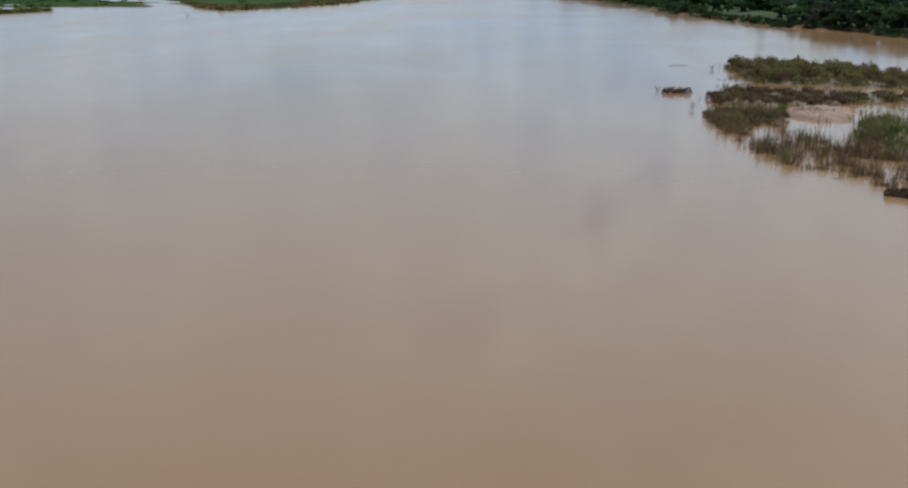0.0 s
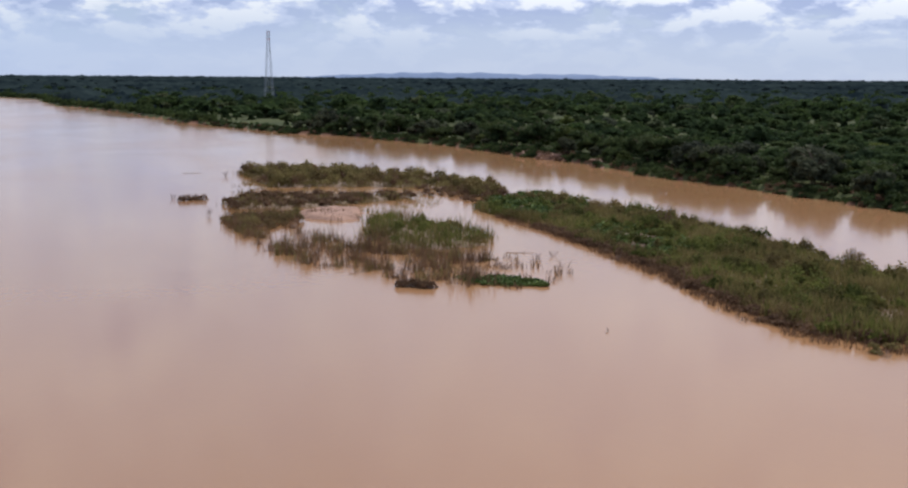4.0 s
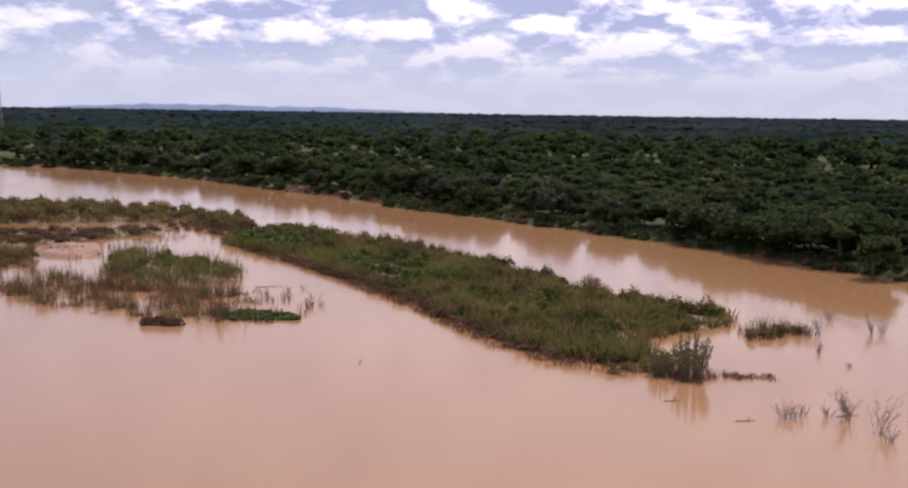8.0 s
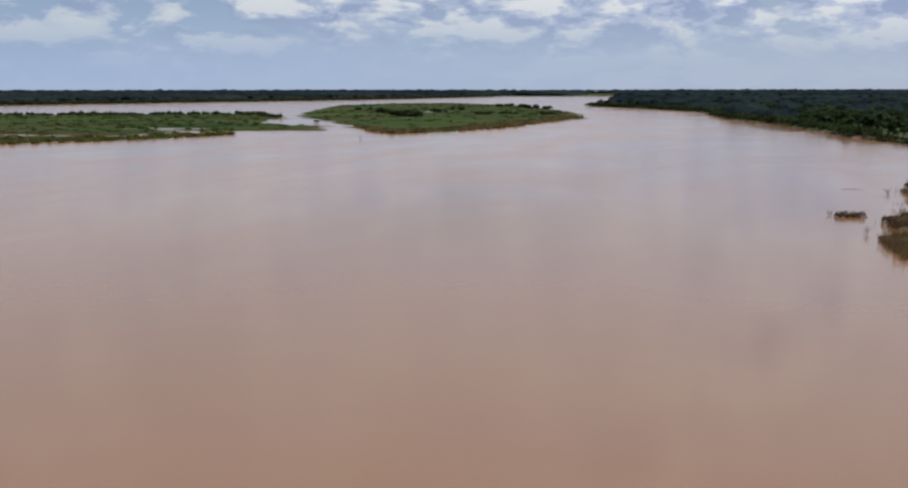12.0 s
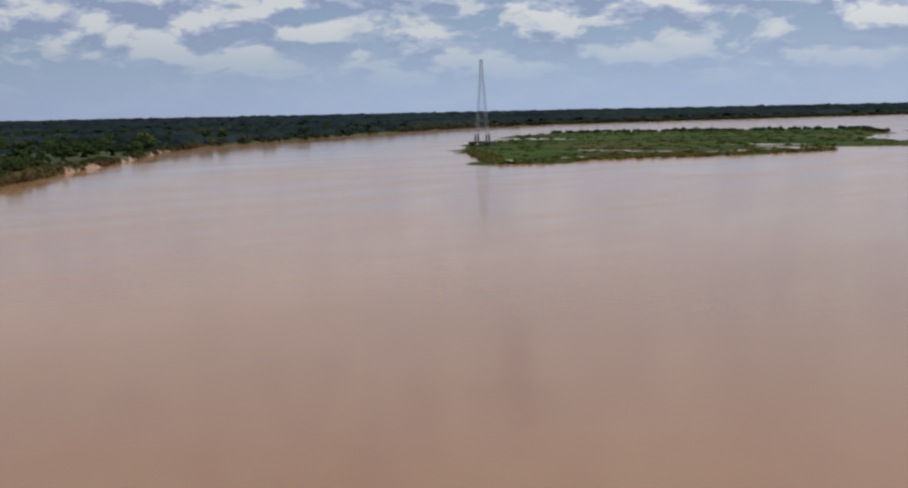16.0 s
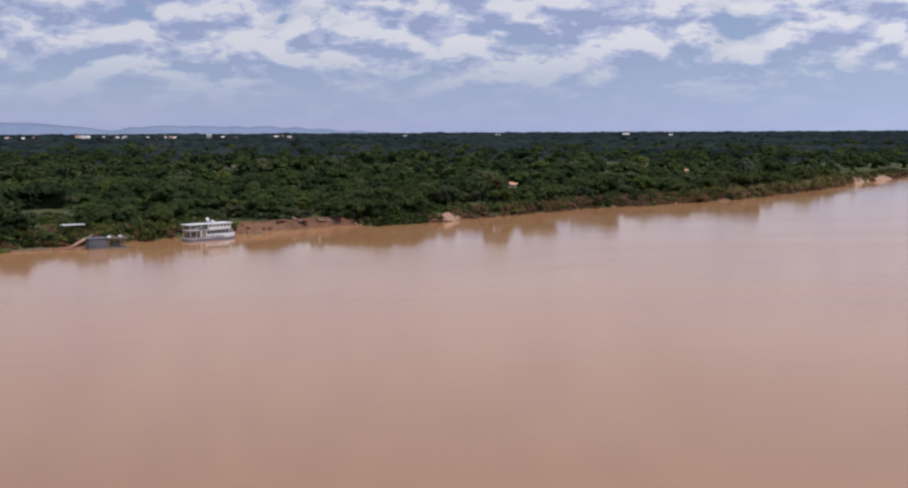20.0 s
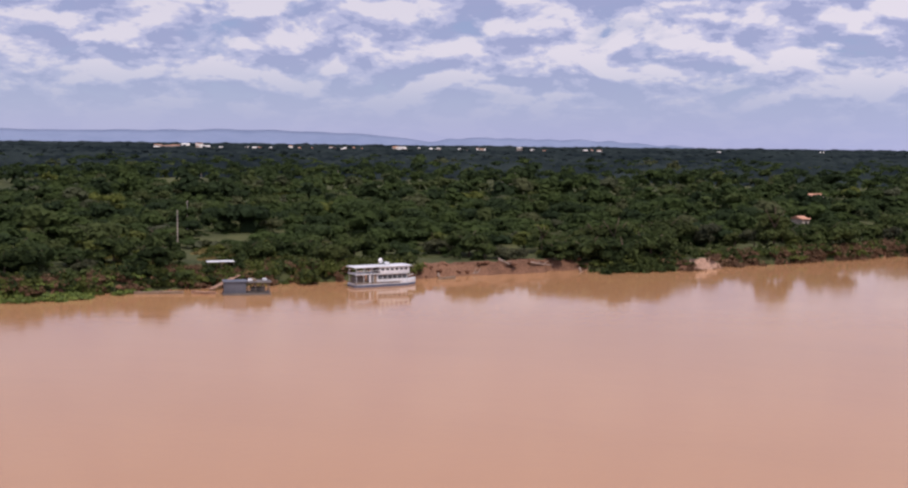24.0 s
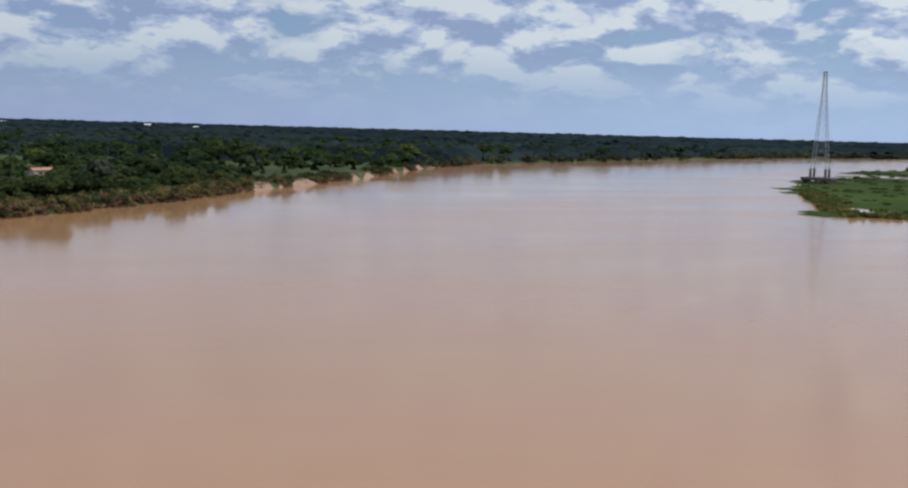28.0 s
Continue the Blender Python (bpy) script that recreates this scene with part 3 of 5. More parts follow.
TREES = []
for kind_, (mat_, wide_, tall_, cards_, size_) in enumerate(((M_LEAF, 4.6, 8.2, 700, 0.5), (M_LEAF, 3.8, 9.4, 640, 0.47), (M_LEAF, 5.6, 7.4, 780, 0.52),
                                                            (M_LEAF_B, 4.0, 6.8, 600, 0.47), (M_LEAF_C, 3.6, 6.6, 560, 0.45), (M_LEAF_B, 5.0, 7.6, 700, 0.5))):
    TREES.append((crown_mesh("crown", 20 + kind_, mat_, wide_, tall_, 15, cards_, size_ * 0.92), trunk_mesh("trunk", 40 + kind_, tall_, wide_)))
TREE_LABEL = ("dark green broadleaf tree in the bank woods", "tall dark green tree with a rounded crown", "spreading dark green tree with a low crown",
              "grey-green riverside tree with a loose crown", "bright yellow-green young tree", "pale grey-green bushy tree")


def tree(kind, x, y, z, scale, turn, squash=1.0):
    ob = thing("tree", pose(x, y, z - 0.1, 0, 0, turn), TREE_LABEL[kind], "tree", "trees along the river banks")
    ob.scale = (scale, scale, scale * squash)
    crown, trunk = TREES[kind]
    part("crown", crown, None, ob)
    part("trunk", trunk, None, ob)
    return ob


# open ground among the trees: place and radius
CLEAR = [(174, 217, 9), (180, 224, 7), (249, 589, 5), (-790, -140, 9), (-616, 38, 8), (-586, 123, 8), (-451, 29, 5), (-345, 2, 6), (-360, 12, 5), (-315, -98, 7), (-290, -80, 6), (-327, -110, 7), (-345, -118, 8),
         (-270, -72, 8), (-271, -83, 6), (-262, -88, 8), (-284, -58, 6), (-300, -110, 9)]


def clear(x, y):
    ok = np.ones(np.shape(x), bool)
    for cx, cy, cr in CLEAR:
        ok &= (x - cx) ** 2 + (y - cy) ** 2 > cr * cr
    return ok


def along(line, step):
    line = np.asarray(line, float)
    seg = np.hypot(*np.diff(line, axis=0).T)
    s = np.concatenate([[0], np.cumsum(seg)])
    t = np.arange(0, s[-1], step)
    return np.stack([np.interp(t, s, line[:, 0]), np.interp(t, s, line[:, 1])], 1)


def plant_banks():
    r = random.Random(11)
    spots = []
    for line, step, depth in ((RIGHT_BANK[12:25], 7.2, (7, 15, 24)), (LEFT_BANK[4:16], 7.6, (9, 17, 27))):
        for row, d in enumerate(depth):
            for p in along(line, step * (1 + 0.18 * row)):
                spots.append((p, d + r.uniform(-3, 3)))
    for p, d in spots:
        # step inland from the shore by trying four ways
        turn = np.arange(16) * math.pi / 8
        qx, qy = p[0] + np.cos(turn) * d, p[1] + np.sin(turn) * d
        best = int(np.argmax(land(qx, qy)))
        q = (float(qx[best]), float(qy[best]))
        x, y = q[0] + r.uniform(-2, 2), q[1] + r.uniform(-2, 2)
        d2 = float(land(np.array(x), np.array(y)))
        if d2 < 5 or not bool(clear(np.array(x), np.array(y))):
            continue
        left = x < -150 - 0.3 * y
        if left and d2 < 14 and r.random() < 0.45:
            continue
        kind = r.choices(range(6), (4, 1, 4, 5, 2, 5) if not left else (6, 3, 5, 1, 3, 1))[0]
        s = r.choice((0.62, 0.8, 0.9, 1.0, 1.15, 1.35)) * r.uniform(0.9, 1.1) * (0.8 if d2 < 10 else 1.0) * (0.95 if left else 1.2)
        tree(kind, x, y, float(ground_z(np.array(x), np.array(y), np.array(d2))), s, r.uniform(0, 360), r.uniform(0.8, 1.05))


plant_banks()

# the clump of big trees that hangs over the water beside the sand
for k_, (x_, y_, s_) in enumerate(((-320, -27, 1.0), (-324, -20, 1.25), (-327, -13, 1.2), (-331, -7, 1.3), (-334, -16, 1.5), (-338, -8, 1.3), (-341, -22, 1.4), (-316, -38, 0.9))):
    tree((0, 2, 2, 0, 1, 2, 0, 3)[k_], x_, y_, 1.4, s_, 47 * k_, 0.85)


# big dark trees and a yellow-green stand on the near bank
for k_, (x_, y_, s_) in enumerate(((140, 153, 1.5), (138, 163, 1.25), (139, 176, 1.3), (135, 140, 1.1), (142, 168, 1.4), (141, 205, 1.3), (139, 226, 1.25), (146, 128, 1.2))):
    tree((0, 2, 2, 0, 3, 2, 0, 5)[k_], x_ + 4, y_, 1.2, 1.1 * s_, 61 * k_, 0.85)
for k_, (x_, y_) in enumerate(((138, 271), (136, 277), (139, 262), (144, 268), (142, 280), (146, 258))):
    tree(4, x_ + 3, y_, 1.3, 0.85 + 0.06 * k_, 77 * k_, 0.8)


def with_tone(me, tones):
    """Stores one tone a tree, spread over its corners, for the leaf material."""
    me.attributes.new("tone", "FLOAT", "POINT").data.foreach_set("value", np.clip(tones, 0, 1).astype(np.float32))
    return me


def woods_kinds(r, count, lobes, cards, size):
    """Crown shapes: round, tall, wide and flat, and low bushes, of leaf sprays over a dark inside."""
    ico = bmesh.new()
    bmesh.ops.create_icosphere(ico, subdivisions=1, radius=1)
    ico.verts.index_update()
    iv = np.array([x.co[:] for x in ico.verts])
    jf = np.array([[x.index for x in p.verts] for p in ico.faces])
    ico.free()
    kinds = []
    for k in range(count):
        wide, mid, rise = ((1.6, 2.5, 1.9), (1.3, 2.9, 2.3), (2.1, 2.5, 1.1), (1.8, 1.4, 1.2))[k % 4]
        a, q = r.random(lobes) * 6.28, np.sqrt(r.random(lobes))
        c = np.stack([np.cos(a) * q * wide, np.sin(a) * q * wide, mid + (r.random(lobes) - 0.3) * rise * (1.1 - 0.6 * q)], 1)
        rad = np.stack([0.85 + r.random(lobes) * 0.8] * 3, 1) * (1, 1, 0.75)
        v, f = card_cloud(c, rad * 1.15, cards, size, r, 1.0, 0.2)
        vs, fs, n0 = [v], [f], len(v)
        for cc, rr in zip(c, rad):
            vs.append(cc + iv * rr * 0.78 * (0.85 + 0.3 * r.random((len(iv), 1))))
            fs.append(jf + n0)
            n0 += len(iv)
        # skirt of leaves down to the ground
        vs.append(np.array([(0, 0, mid * 1.05), (wide, 0.3, 0), (-0.5 * wide, 0.8 * wide, 0), (-0.5 * wide, -0.8 * wide, 0)]) * (0.8, 0.8, 1))
        fs.append(np.array([(0, 1, 2), (0, 2, 3), (0, 3, 1)]) + n0)
        kinds.append((np.vstack(vs), np.vstack(fs)))
    return kinds


def planted(name, x, y, z, scale, kinds, r, spread=1.0, paler=0.0):
    vs, fs, tones, n0 = [], [], [], 0
    tone = 0.42 + paler + 0.2 * wob(x, y, 70, 14) + 0.12 * wob(x, y, 22, 15) + r.normal(size=len(x)) * 0.2
    tone = np.where(r.random(len(x)) < 0.03, 0.92, tone)
    for px_, py_, zz, s, t in zip(x, y, z, scale, tone):
        v, f = kinds[r.integers(0, len(kinds))]
        a = r.random() * 6.28
        ca, sa = math.cos(a) * s * spread, math.sin(a) * s * spread
        vs.append(np.stack([v[:, 0] * ca - v[:, 1] * sa + px_, v[:, 0] * sa + v[:, 1] * ca + py_, v[:, 2] * s * r.uniform(0.8, 1.15) + zz], 1))
        fs.append(f + n0)
        tones.append(np.full(len(v), t))
        n0 += len(v)
    me = with_tone(mesh_np(name, np.vstack(vs), np.vstack(fs), M_WOODS), np.concatenate(tones))
    tagged(new(name, me), "dense dark green riverside woodland of many crowns", "forest", kind="stuff")


def build_forest():
    """Woods behind the first rows, finest near the river."""
    r = np.random.default_rng(5)
    fine, mid, coarse = woods_kinds(r, 12, 7, 96, 0.45), woods_kinds(r, 8, 6, 54, 0.62), woods_kinds(r, 8, 4, 30, 0.95)
    bush = []
    for k in range(6):
        c = np.stack([r.normal(size=4) * 0.8, r.normal(size=4) * 0.8, 0.5 + 0.5 * r.random(4)], 1)
        bush.append(card_cloud(c, np.full((4, 3), 0.75) * (1, 1, 0.8), 18, 0.62, r, 1.2, 0.25))
    right = [(150, 40), (150, 120), (135, 210), (118, 300), (100, 420), (40, 560), (-20, 720), (-120, 1060), (0, 1100), (300, 1050), (760, 800), (760, 400), (450, 60)]
    left = [(-205, -170), (-260, -100), (-340, 0), (-420, 90), (-550, 200), (-800, 370), (-1000, 580), (-1250, 900), (-1500, 700), (-1300, -100), (-1000, -520), (-420, -420)]
    for side, poly, base in (("right", right, 0), ("left", left, 90)):
        p = inside_points(poly, 30000, r)
        d = land(p[:, 0], p[:, 1])
        rad = np.hypot(p[:, 0] + base, p[:, 1])
        ok = (d > np.where(rad < 650, 24, 9)) & clear(p[:, 0], p[:, 1])
        # thin grassy glades
        ok &= wob(p[:, 0], p[:, 1], 38, 16) < (0.85 if side == "right" else 1.05)
        p, d, rad = p[ok], d[ok], rad[ok]
        z = ground_z(p[:, 0], p[:, 1], d) - 0.4
        size = (0.95 + 0.3 * wob(p[:, 0], p[:, 1], 45, 12)) * r.uniform(0.5, 1.45, len(p))
        size = np.clip(size, 0.35, 1.9)
        order = r.random(len(p))
        # the right bank carries lower scrub with glades
        low = 0.8 if side == "right" else 1.0
        # low scrub that covers the ground between the crowns
        near = p[(rad < 560)][:5200]
        near = near[r.random(len(near)) < 0.9]
        jitter = near + r.normal(size=near.shape) * 3
        planted("low_scrub_" + side, jitter[:, 0], jitter[:, 1], ground_z(near[:, 0], near[:, 1], land(near[:, 0], near[:, 1])) - 0.3, r.uniform(0.6, 1.5, len(near)), bush, r, 1.5, 0.12)
        for tier, kinds, lo, hi, n, grow in (("near_woods_", fine, 0, 380, 1200, 1.15), ("woods_", mid, 380, 620, 1200, 1.3), ("back_woods_", coarse, 620, 1500, 1700, 1.6)):
            pick = np.flatnonzero((rad >= lo) & (rad < hi))
            pick = pick[np.argsort(order[pick])][:n]
            planted(tier + side, p[pick, 0], p[pick, 1], z[pick], size[pick] * grow * (low + (1 - low) * smooth01((rad[pick] - 350) / 400)), kinds, r, 1.15)


build_forest()


def build_far_crowns():
    """Taller single crowns that break the far canopy."""
    r = np.random.default_rng(55)
    c = np.array([[0, 0, 5.0], [1.6, 0.5, 4.2], [-1.2, 1.0, 4.4]])
    rad = np.array([[2.4, 2.4, 1.9], [1.9, 1.9, 1.5], [2.0, 2.0, 1.5]])
    v0, f0 = card_cloud(c, rad, 36, 0.95, r, 0.8)
    # the farther crowns share the canopy's painted haze
    for name, lo, hi, n, mat in (("woods_crowns", 760, 1700, 2000, M_WOODS), ("far_crowns", 1500, 3200, 1100, M_CANOPY_HAZE)):
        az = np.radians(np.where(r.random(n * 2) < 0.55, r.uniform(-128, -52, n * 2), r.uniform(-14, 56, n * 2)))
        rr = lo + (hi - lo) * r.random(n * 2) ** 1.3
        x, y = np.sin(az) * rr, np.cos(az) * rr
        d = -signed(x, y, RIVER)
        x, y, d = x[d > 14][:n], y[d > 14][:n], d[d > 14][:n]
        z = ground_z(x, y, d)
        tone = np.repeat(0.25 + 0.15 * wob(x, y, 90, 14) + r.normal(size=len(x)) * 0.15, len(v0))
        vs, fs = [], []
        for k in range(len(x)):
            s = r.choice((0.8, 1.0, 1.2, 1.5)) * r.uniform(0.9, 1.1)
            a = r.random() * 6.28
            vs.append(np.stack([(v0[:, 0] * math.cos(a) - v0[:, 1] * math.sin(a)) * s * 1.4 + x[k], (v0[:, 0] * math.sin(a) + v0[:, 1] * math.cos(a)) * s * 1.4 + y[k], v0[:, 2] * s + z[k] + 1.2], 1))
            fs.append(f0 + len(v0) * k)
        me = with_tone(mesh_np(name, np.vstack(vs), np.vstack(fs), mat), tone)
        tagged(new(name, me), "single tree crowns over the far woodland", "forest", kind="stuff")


build_far_crowns()


# ---- islands and water plants ----
def island(name, poly, step, top, mat, label, ponds=(), edge=3.0, wave=1.2):
    poly = np.asarray(poly, float)
    lo, hi = poly.min(0) - 3 * step, poly.max(0) + 3 * step
    xs, ys = np.arange(lo[0], hi[0], step), np.arange(lo[1], hi[1], step)
    X, Y = [g.ravel() for g in np.meshgrid(xs, ys, indexing="ij")]
    d = signed(X, Y, poly) + wave * wob(X, Y, 6 * step, 8) + 0.5 * wave * wob(X, Y, 2.5 * step, 9)
    for px_, py_, pa, pb in ponds:
        d = np.minimum(d, (np.hypot((X - px_) / pa, (Y - py_) / pb) - 1) * min(pa, pb))
    z = -0.5 + (0.5 + top) * smooth01((d + edge * 0.4) / (edge * 1.4)) + 0.12 * top * wob(X, Y, 5 * step, 10)
    i = np.arange(len(X)).reshape(len(xs), len(ys))
    q = np.stack([i[:-1, :-1], i[1:, :-1], i[1:, 1:], i[:-1, 1:]], -1).reshape(-1, 4)
    q = q[(z[q] > -0.35).any(1)]
    used, inv = np.unique(q, return_inverse=True)
    me = mesh_np(name, np.stack([X, Y, z], 1)[used], inv.reshape(q.shape), mat, True)
    return tagged(new(name, me), label, "island", kind="structure")


def blades(name, pts, low, high, width, mat, label, lean=0.75, z=0.0, tuft=1, spread=0.5, seed=1):
    """Upright stalks and blades, each a thin folded strip that tapers."""
    r = np.random.default_rng(seed)
    p = np.repeat(np.asarray(pts, float), tuft, 0)
    n = len(p)
    p = p + r.normal(size=(n, 2)) * spread
    h = (low + (high - low) * r.random(n) ** 1.4) * (0.8 + 0.35 * wob(p[:, 0], p[:, 1], 7, seed))
    h = np.maximum(h, 0.25)
    a, b = r.random(n) * 6.28, r.random(n) * 6.28
    w = width * (0.6 + 0.8 * r.random(n))
    l = lean * h * r.random(n)
    sx, sy, lx, ly = np.cos(a) * w / 2, np.sin(a) * w / 2, np.cos(b) * l, np.sin(b) * l
    zb = np.full(n, z - 0.35)
    v = np.stack([np.stack([p[:, 0] - sx, p[:, 1] - sy, zb], 1), np.stack([p[:, 0] + sx, p[:, 1] + sy, zb], 1),
                  np.stack([p[:, 0] + sx * 0.8 + lx * 0.4, p[:, 1] + sy * 0.8 + ly * 0.4, z + h * 0.6], 1),
                  np.stack([p[:, 0] - sx * 0.8 + lx * 0.4, p[:, 1] - sy * 0.8 + ly * 0.4, z + h * 0.6], 1),
                  np.stack([p[:, 0] + lx, p[:, 1] + ly, z + h], 1)], 1).reshape(-1, 3)
    i = np.arange(n)[:, None] * 5
    f = np.concatenate([i + (0, 1, 2), i + (0, 2, 3), i + (3, 2, 4)])
    return tagged(new(name, mesh_np(name, v, f, mat)), label, "reeds", kind="stuff")


def clumps(name, pts, low, high, wide, cards, size, mat, label, z=0.0, seed=1, category="shrubs"):
    """Low leafy scrub: domes of leaf sprays."""
    r = np.random.default_rng(seed)
    vs, fs, n0 = [], [], 0
    pts = np.asarray(pts, float)
    level = np.full(len(pts), z) if np.isscalar(z) else z(pts[:, 0], pts[:, 1])
    for (x, y), zz in zip(pts, level):
        h, w = r.uniform(low, high), wide * r.uniform(0.6, 1.3)
        c = np.array([[0, 0, h * 0.42], [w * 0.4, 0.1 * w, h * 0.3], [-w * 0.3, w * 0.3, h * 0.36]])
        rad = np.array([[w * 0.7, w * 0.7, h * 0.56], [w * 0.5, w * 0.5, h * 0.4], [w * 0.5, w * 0.5, h * 0.42]])
        v, f = card_cloud(c, rad, cards, size, r, 0.5)
        a = r.random() * 6.28
        v = np.stack([v[:, 0] * math.cos(a) - v[:, 1] * math.sin(a) + x, v[:, 0] * math.sin(a) + v[:, 1] * math.cos(a) + y, np.maximum(v[:, 2], -0.1) + zz], 1)
        vs.append(v), fs.append(f + n0)
        n0 += len(v)
    return tagged(new(name, mesh_np(name, np.vstack(vs), np.vstack(fs), mat)), label, category, kind="stuff")


I1_BACK = [(3, 312), (9, 270), (18, 268), (35, 266), (47, 262), (54, 240), (60, 236), (64, 262), (57, 283), (48, 295), (29, 317), (13, 318)]
I1_MID = [(-1, 233), (2, 224), (15, 225), (31, 234), (40, 240), (37, 248), (17, 249), (2, 247)]
I1_FRONT = [(-1, 206), (3, 182), (9, 158), (18, 148), (26, 137), (33, 136), (37, 157), (30, 165), (24, 168), (24, 182), (17, 182), (12, 188), (13, 214), (2, 215)]
I1_DARK = [(22, 184), (25, 168), (34, 166), (41, 170), (43, 183), (36, 196), (30, 212), (26, 206)]
I1_SAND = [(13, 219), (14, 208), (19, 202), (25, 206), (27, 222), (20, 226)]
I3 = [(48, 217), (51, 205), (54, 193), (56, 173), (58, 156), (59, 140), (58, 124), (58, 113), (59, 105), (63, 99), (68, 99), (73, 108), (82, 112), (88, 112),
      (93, 118), (88, 124), (85, 133), (84, 144), (86, 163), (84, 181), (80, 198), (75, 215), (70, 238), (57, 236)]
I3_LEAFY = [(49, 219), (53, 206), (60, 202), (70, 209), (75, 228), (68, 243), (56, 234)]
I3_BRIGHT = [(60, 182), (58, 160), (62, 150), (70, 158), (72, 176), (66, 190)]
MAT = [(29, 142), (31, 137), (37, 135), (39.5, 135), (39, 139), (34, 143)]


def near_islands():
    r = np.random.default_rng(21)

    def P(poly, n, patchy=None, without=()):
        """Spots inside poly, in patches, and outside other outlines."""
        def keep(x, y):
            ok = np.ones(np.shape(x), bool) if patchy is None else wob(x, y, 5.5, 40) + 0.6 * wob(x, y, 2.2, 41) > patchy
            for other in without:
                ok &= signed(x, y, other) < 0
            return ok
        return inside_points(poly, n, r, keep)
    island("island_mud_back", I1_BACK, 1.2, 0.3, M_MUD, "low muddy bar under reeds and scrub")
    island("island_mud_middle", I1_MID, 1.0, 0.3, M_MUD, "low muddy bar under dark scrub")
    island("island_mud_dark", I1_DARK, 0.9, 0.3, M_MUD, "low muddy bar under tall green reeds")
    island("sandbar", I1_SAND, 0.8, 0.75, M_BAR, "low pinkish sand bar between the reeds")
    island("island_mud_long", I3, 1.0, 0.4, M_MUD, "long low muddy island under dense green reeds")
    # back bar
    blades("reeds_back", P(I1_BACK, 2600, -1.0), 0.6, 2.0, 0.11, M_REED, "brownish green reeds on the bar", tuft=7, seed=2)
    clumps("scrub_back", P(I1_BACK, 160, -0.5), 1.6, 4.0, 2.3, 130, 0.26, M_REED, "olive green scrub on the bar", 0.2, 3)
    clumps("scrub_back_brown", P(I1_BACK, 70, -0.1), 1.2, 2.9, 1.6, 100, 0.24, M_REED_R, "brown dry scrub on the bar", 0.2, 4)
    # middle bar
    clumps("scrub_middle", P(I1_MID, 110), 0.8, 1.8, 1.5, 120, 0.22, M_REED_R, "dark brown scrub along the bar", 0.2, 5)
    blades("reeds_middle", P(I1_MID, 900), 0.6, 2.0, 0.1, M_REED, "brown green reeds along the bar", tuft=4, seed=6)
    # front reeds, standing in the water in tufts
    blades("reeds_front", P(I1_FRONT, 390, -0.25), 0.5, 2.8, 0.075, M_REED_R, "thin purplish brown reeds standing in the water", tuft=18, spread=0.45, seed=7)
    blades("reeds_front_brown", P(I1_FRONT, 170, 0.15), 0.5, 2.6, 0.08, M_REED, "olive reeds standing in the water", tuft=16, spread=0.4, seed=8)
    clumps("scrub_front_tip", P([(-1, 207), (2, 192), (8, 196), (14, 205), (14, 216), (3, 217)], 60), 0.6, 1.6, 1.3, 110, 0.2, M_REED, "brownish scrub at the head of the bar", 0.0, 9)
    # tall dark green stand
    blades("reeds_dark", P(I1_DARK, 280), 0.9, 2.9, 0.1, M_REED, "tall olive brown reeds", tuft=9, seed=10)
    clumps("scrub_dark", P(I1_DARK, 34), 0.9, 2.0, 1.3, 110, 0.2, M_REED_G, "dense dark green scrub", 0.2, 11)
    blades("reeds_dark_green", P(I1_DARK, 260), 0.9, 2.9, 0.11, M_REED_G, "tall green reeds among brown ones", tuft=9, seed=29)
    blades("reeds_sandbar", P(I1_SAND, 40, 0.3), 0.4, 1.5, 0.09, M_REED_R, "sparse brown reeds on the sand", tuft=10, spread=0.5, z=0.2, seed=31)
    # the long island
    blades("reeds_long", P(I3, 4600, without=(I3_LEAFY, I3_BRIGHT)), 0.5, 2.4, 0.1, M_REED, "dense olive brown reeds of the long island", tuft=7, z=0.25, seed=12)
    blades("reeds_long_green", P(I3, 2600, -0.2, without=(I3_LEAFY, I3_BRIGHT)), 0.6, 2.2, 0.1, M_REED_G, "dense green reeds of the long island", tuft=8, z=0.25, seed=13)
    clumps("scrub_long", P(I3, 330, 0.0), 0.6, 2.2, 1.6, 110, 0.22, M_REED_G, "green scrub of the long island", 0.3, 14)
    clumps("plants_bright", P(I3_BRIGHT, 110, -0.6), 0.6, 1.5, 1.7, 110, 0.22, M_MAT, "bright green patch of water plants", 0.3, 25)
    front = [(52, 196), (55, 173), (57, 140), (56.5, 113), (58, 104), (62, 98), (68, 100), (63, 108), (62, 124), (63, 142), (61, 160), (58, 180)]
    clumps("scrub_long_edge", P(front, 260), 0.5, 1.4, 1.3, 90, 0.2, M_REED_R, "reddish brown scrub on the island's edge", 0.1, 15)
    clumps("plants_leafy", P(I3_LEAFY, 170), 0.6, 1.7, 1.8, 120, 0.24, M_MAT, "bright green leafy water plants", 0.2, 16)
    clumps("scrub_link", P([(43, 264), (44, 240), (52, 226), (58, 240), (60, 262)], 56), 0.5, 1.5, 1.3, 90, 0.2, M_REED_R, "brown scrub in shallow water", 0.0, 17)
    ridge_ = [(60, 200), (62, 150), (64, 125), (70, 112), (80, 120), (80, 150), (80, 190), (70, 225)]
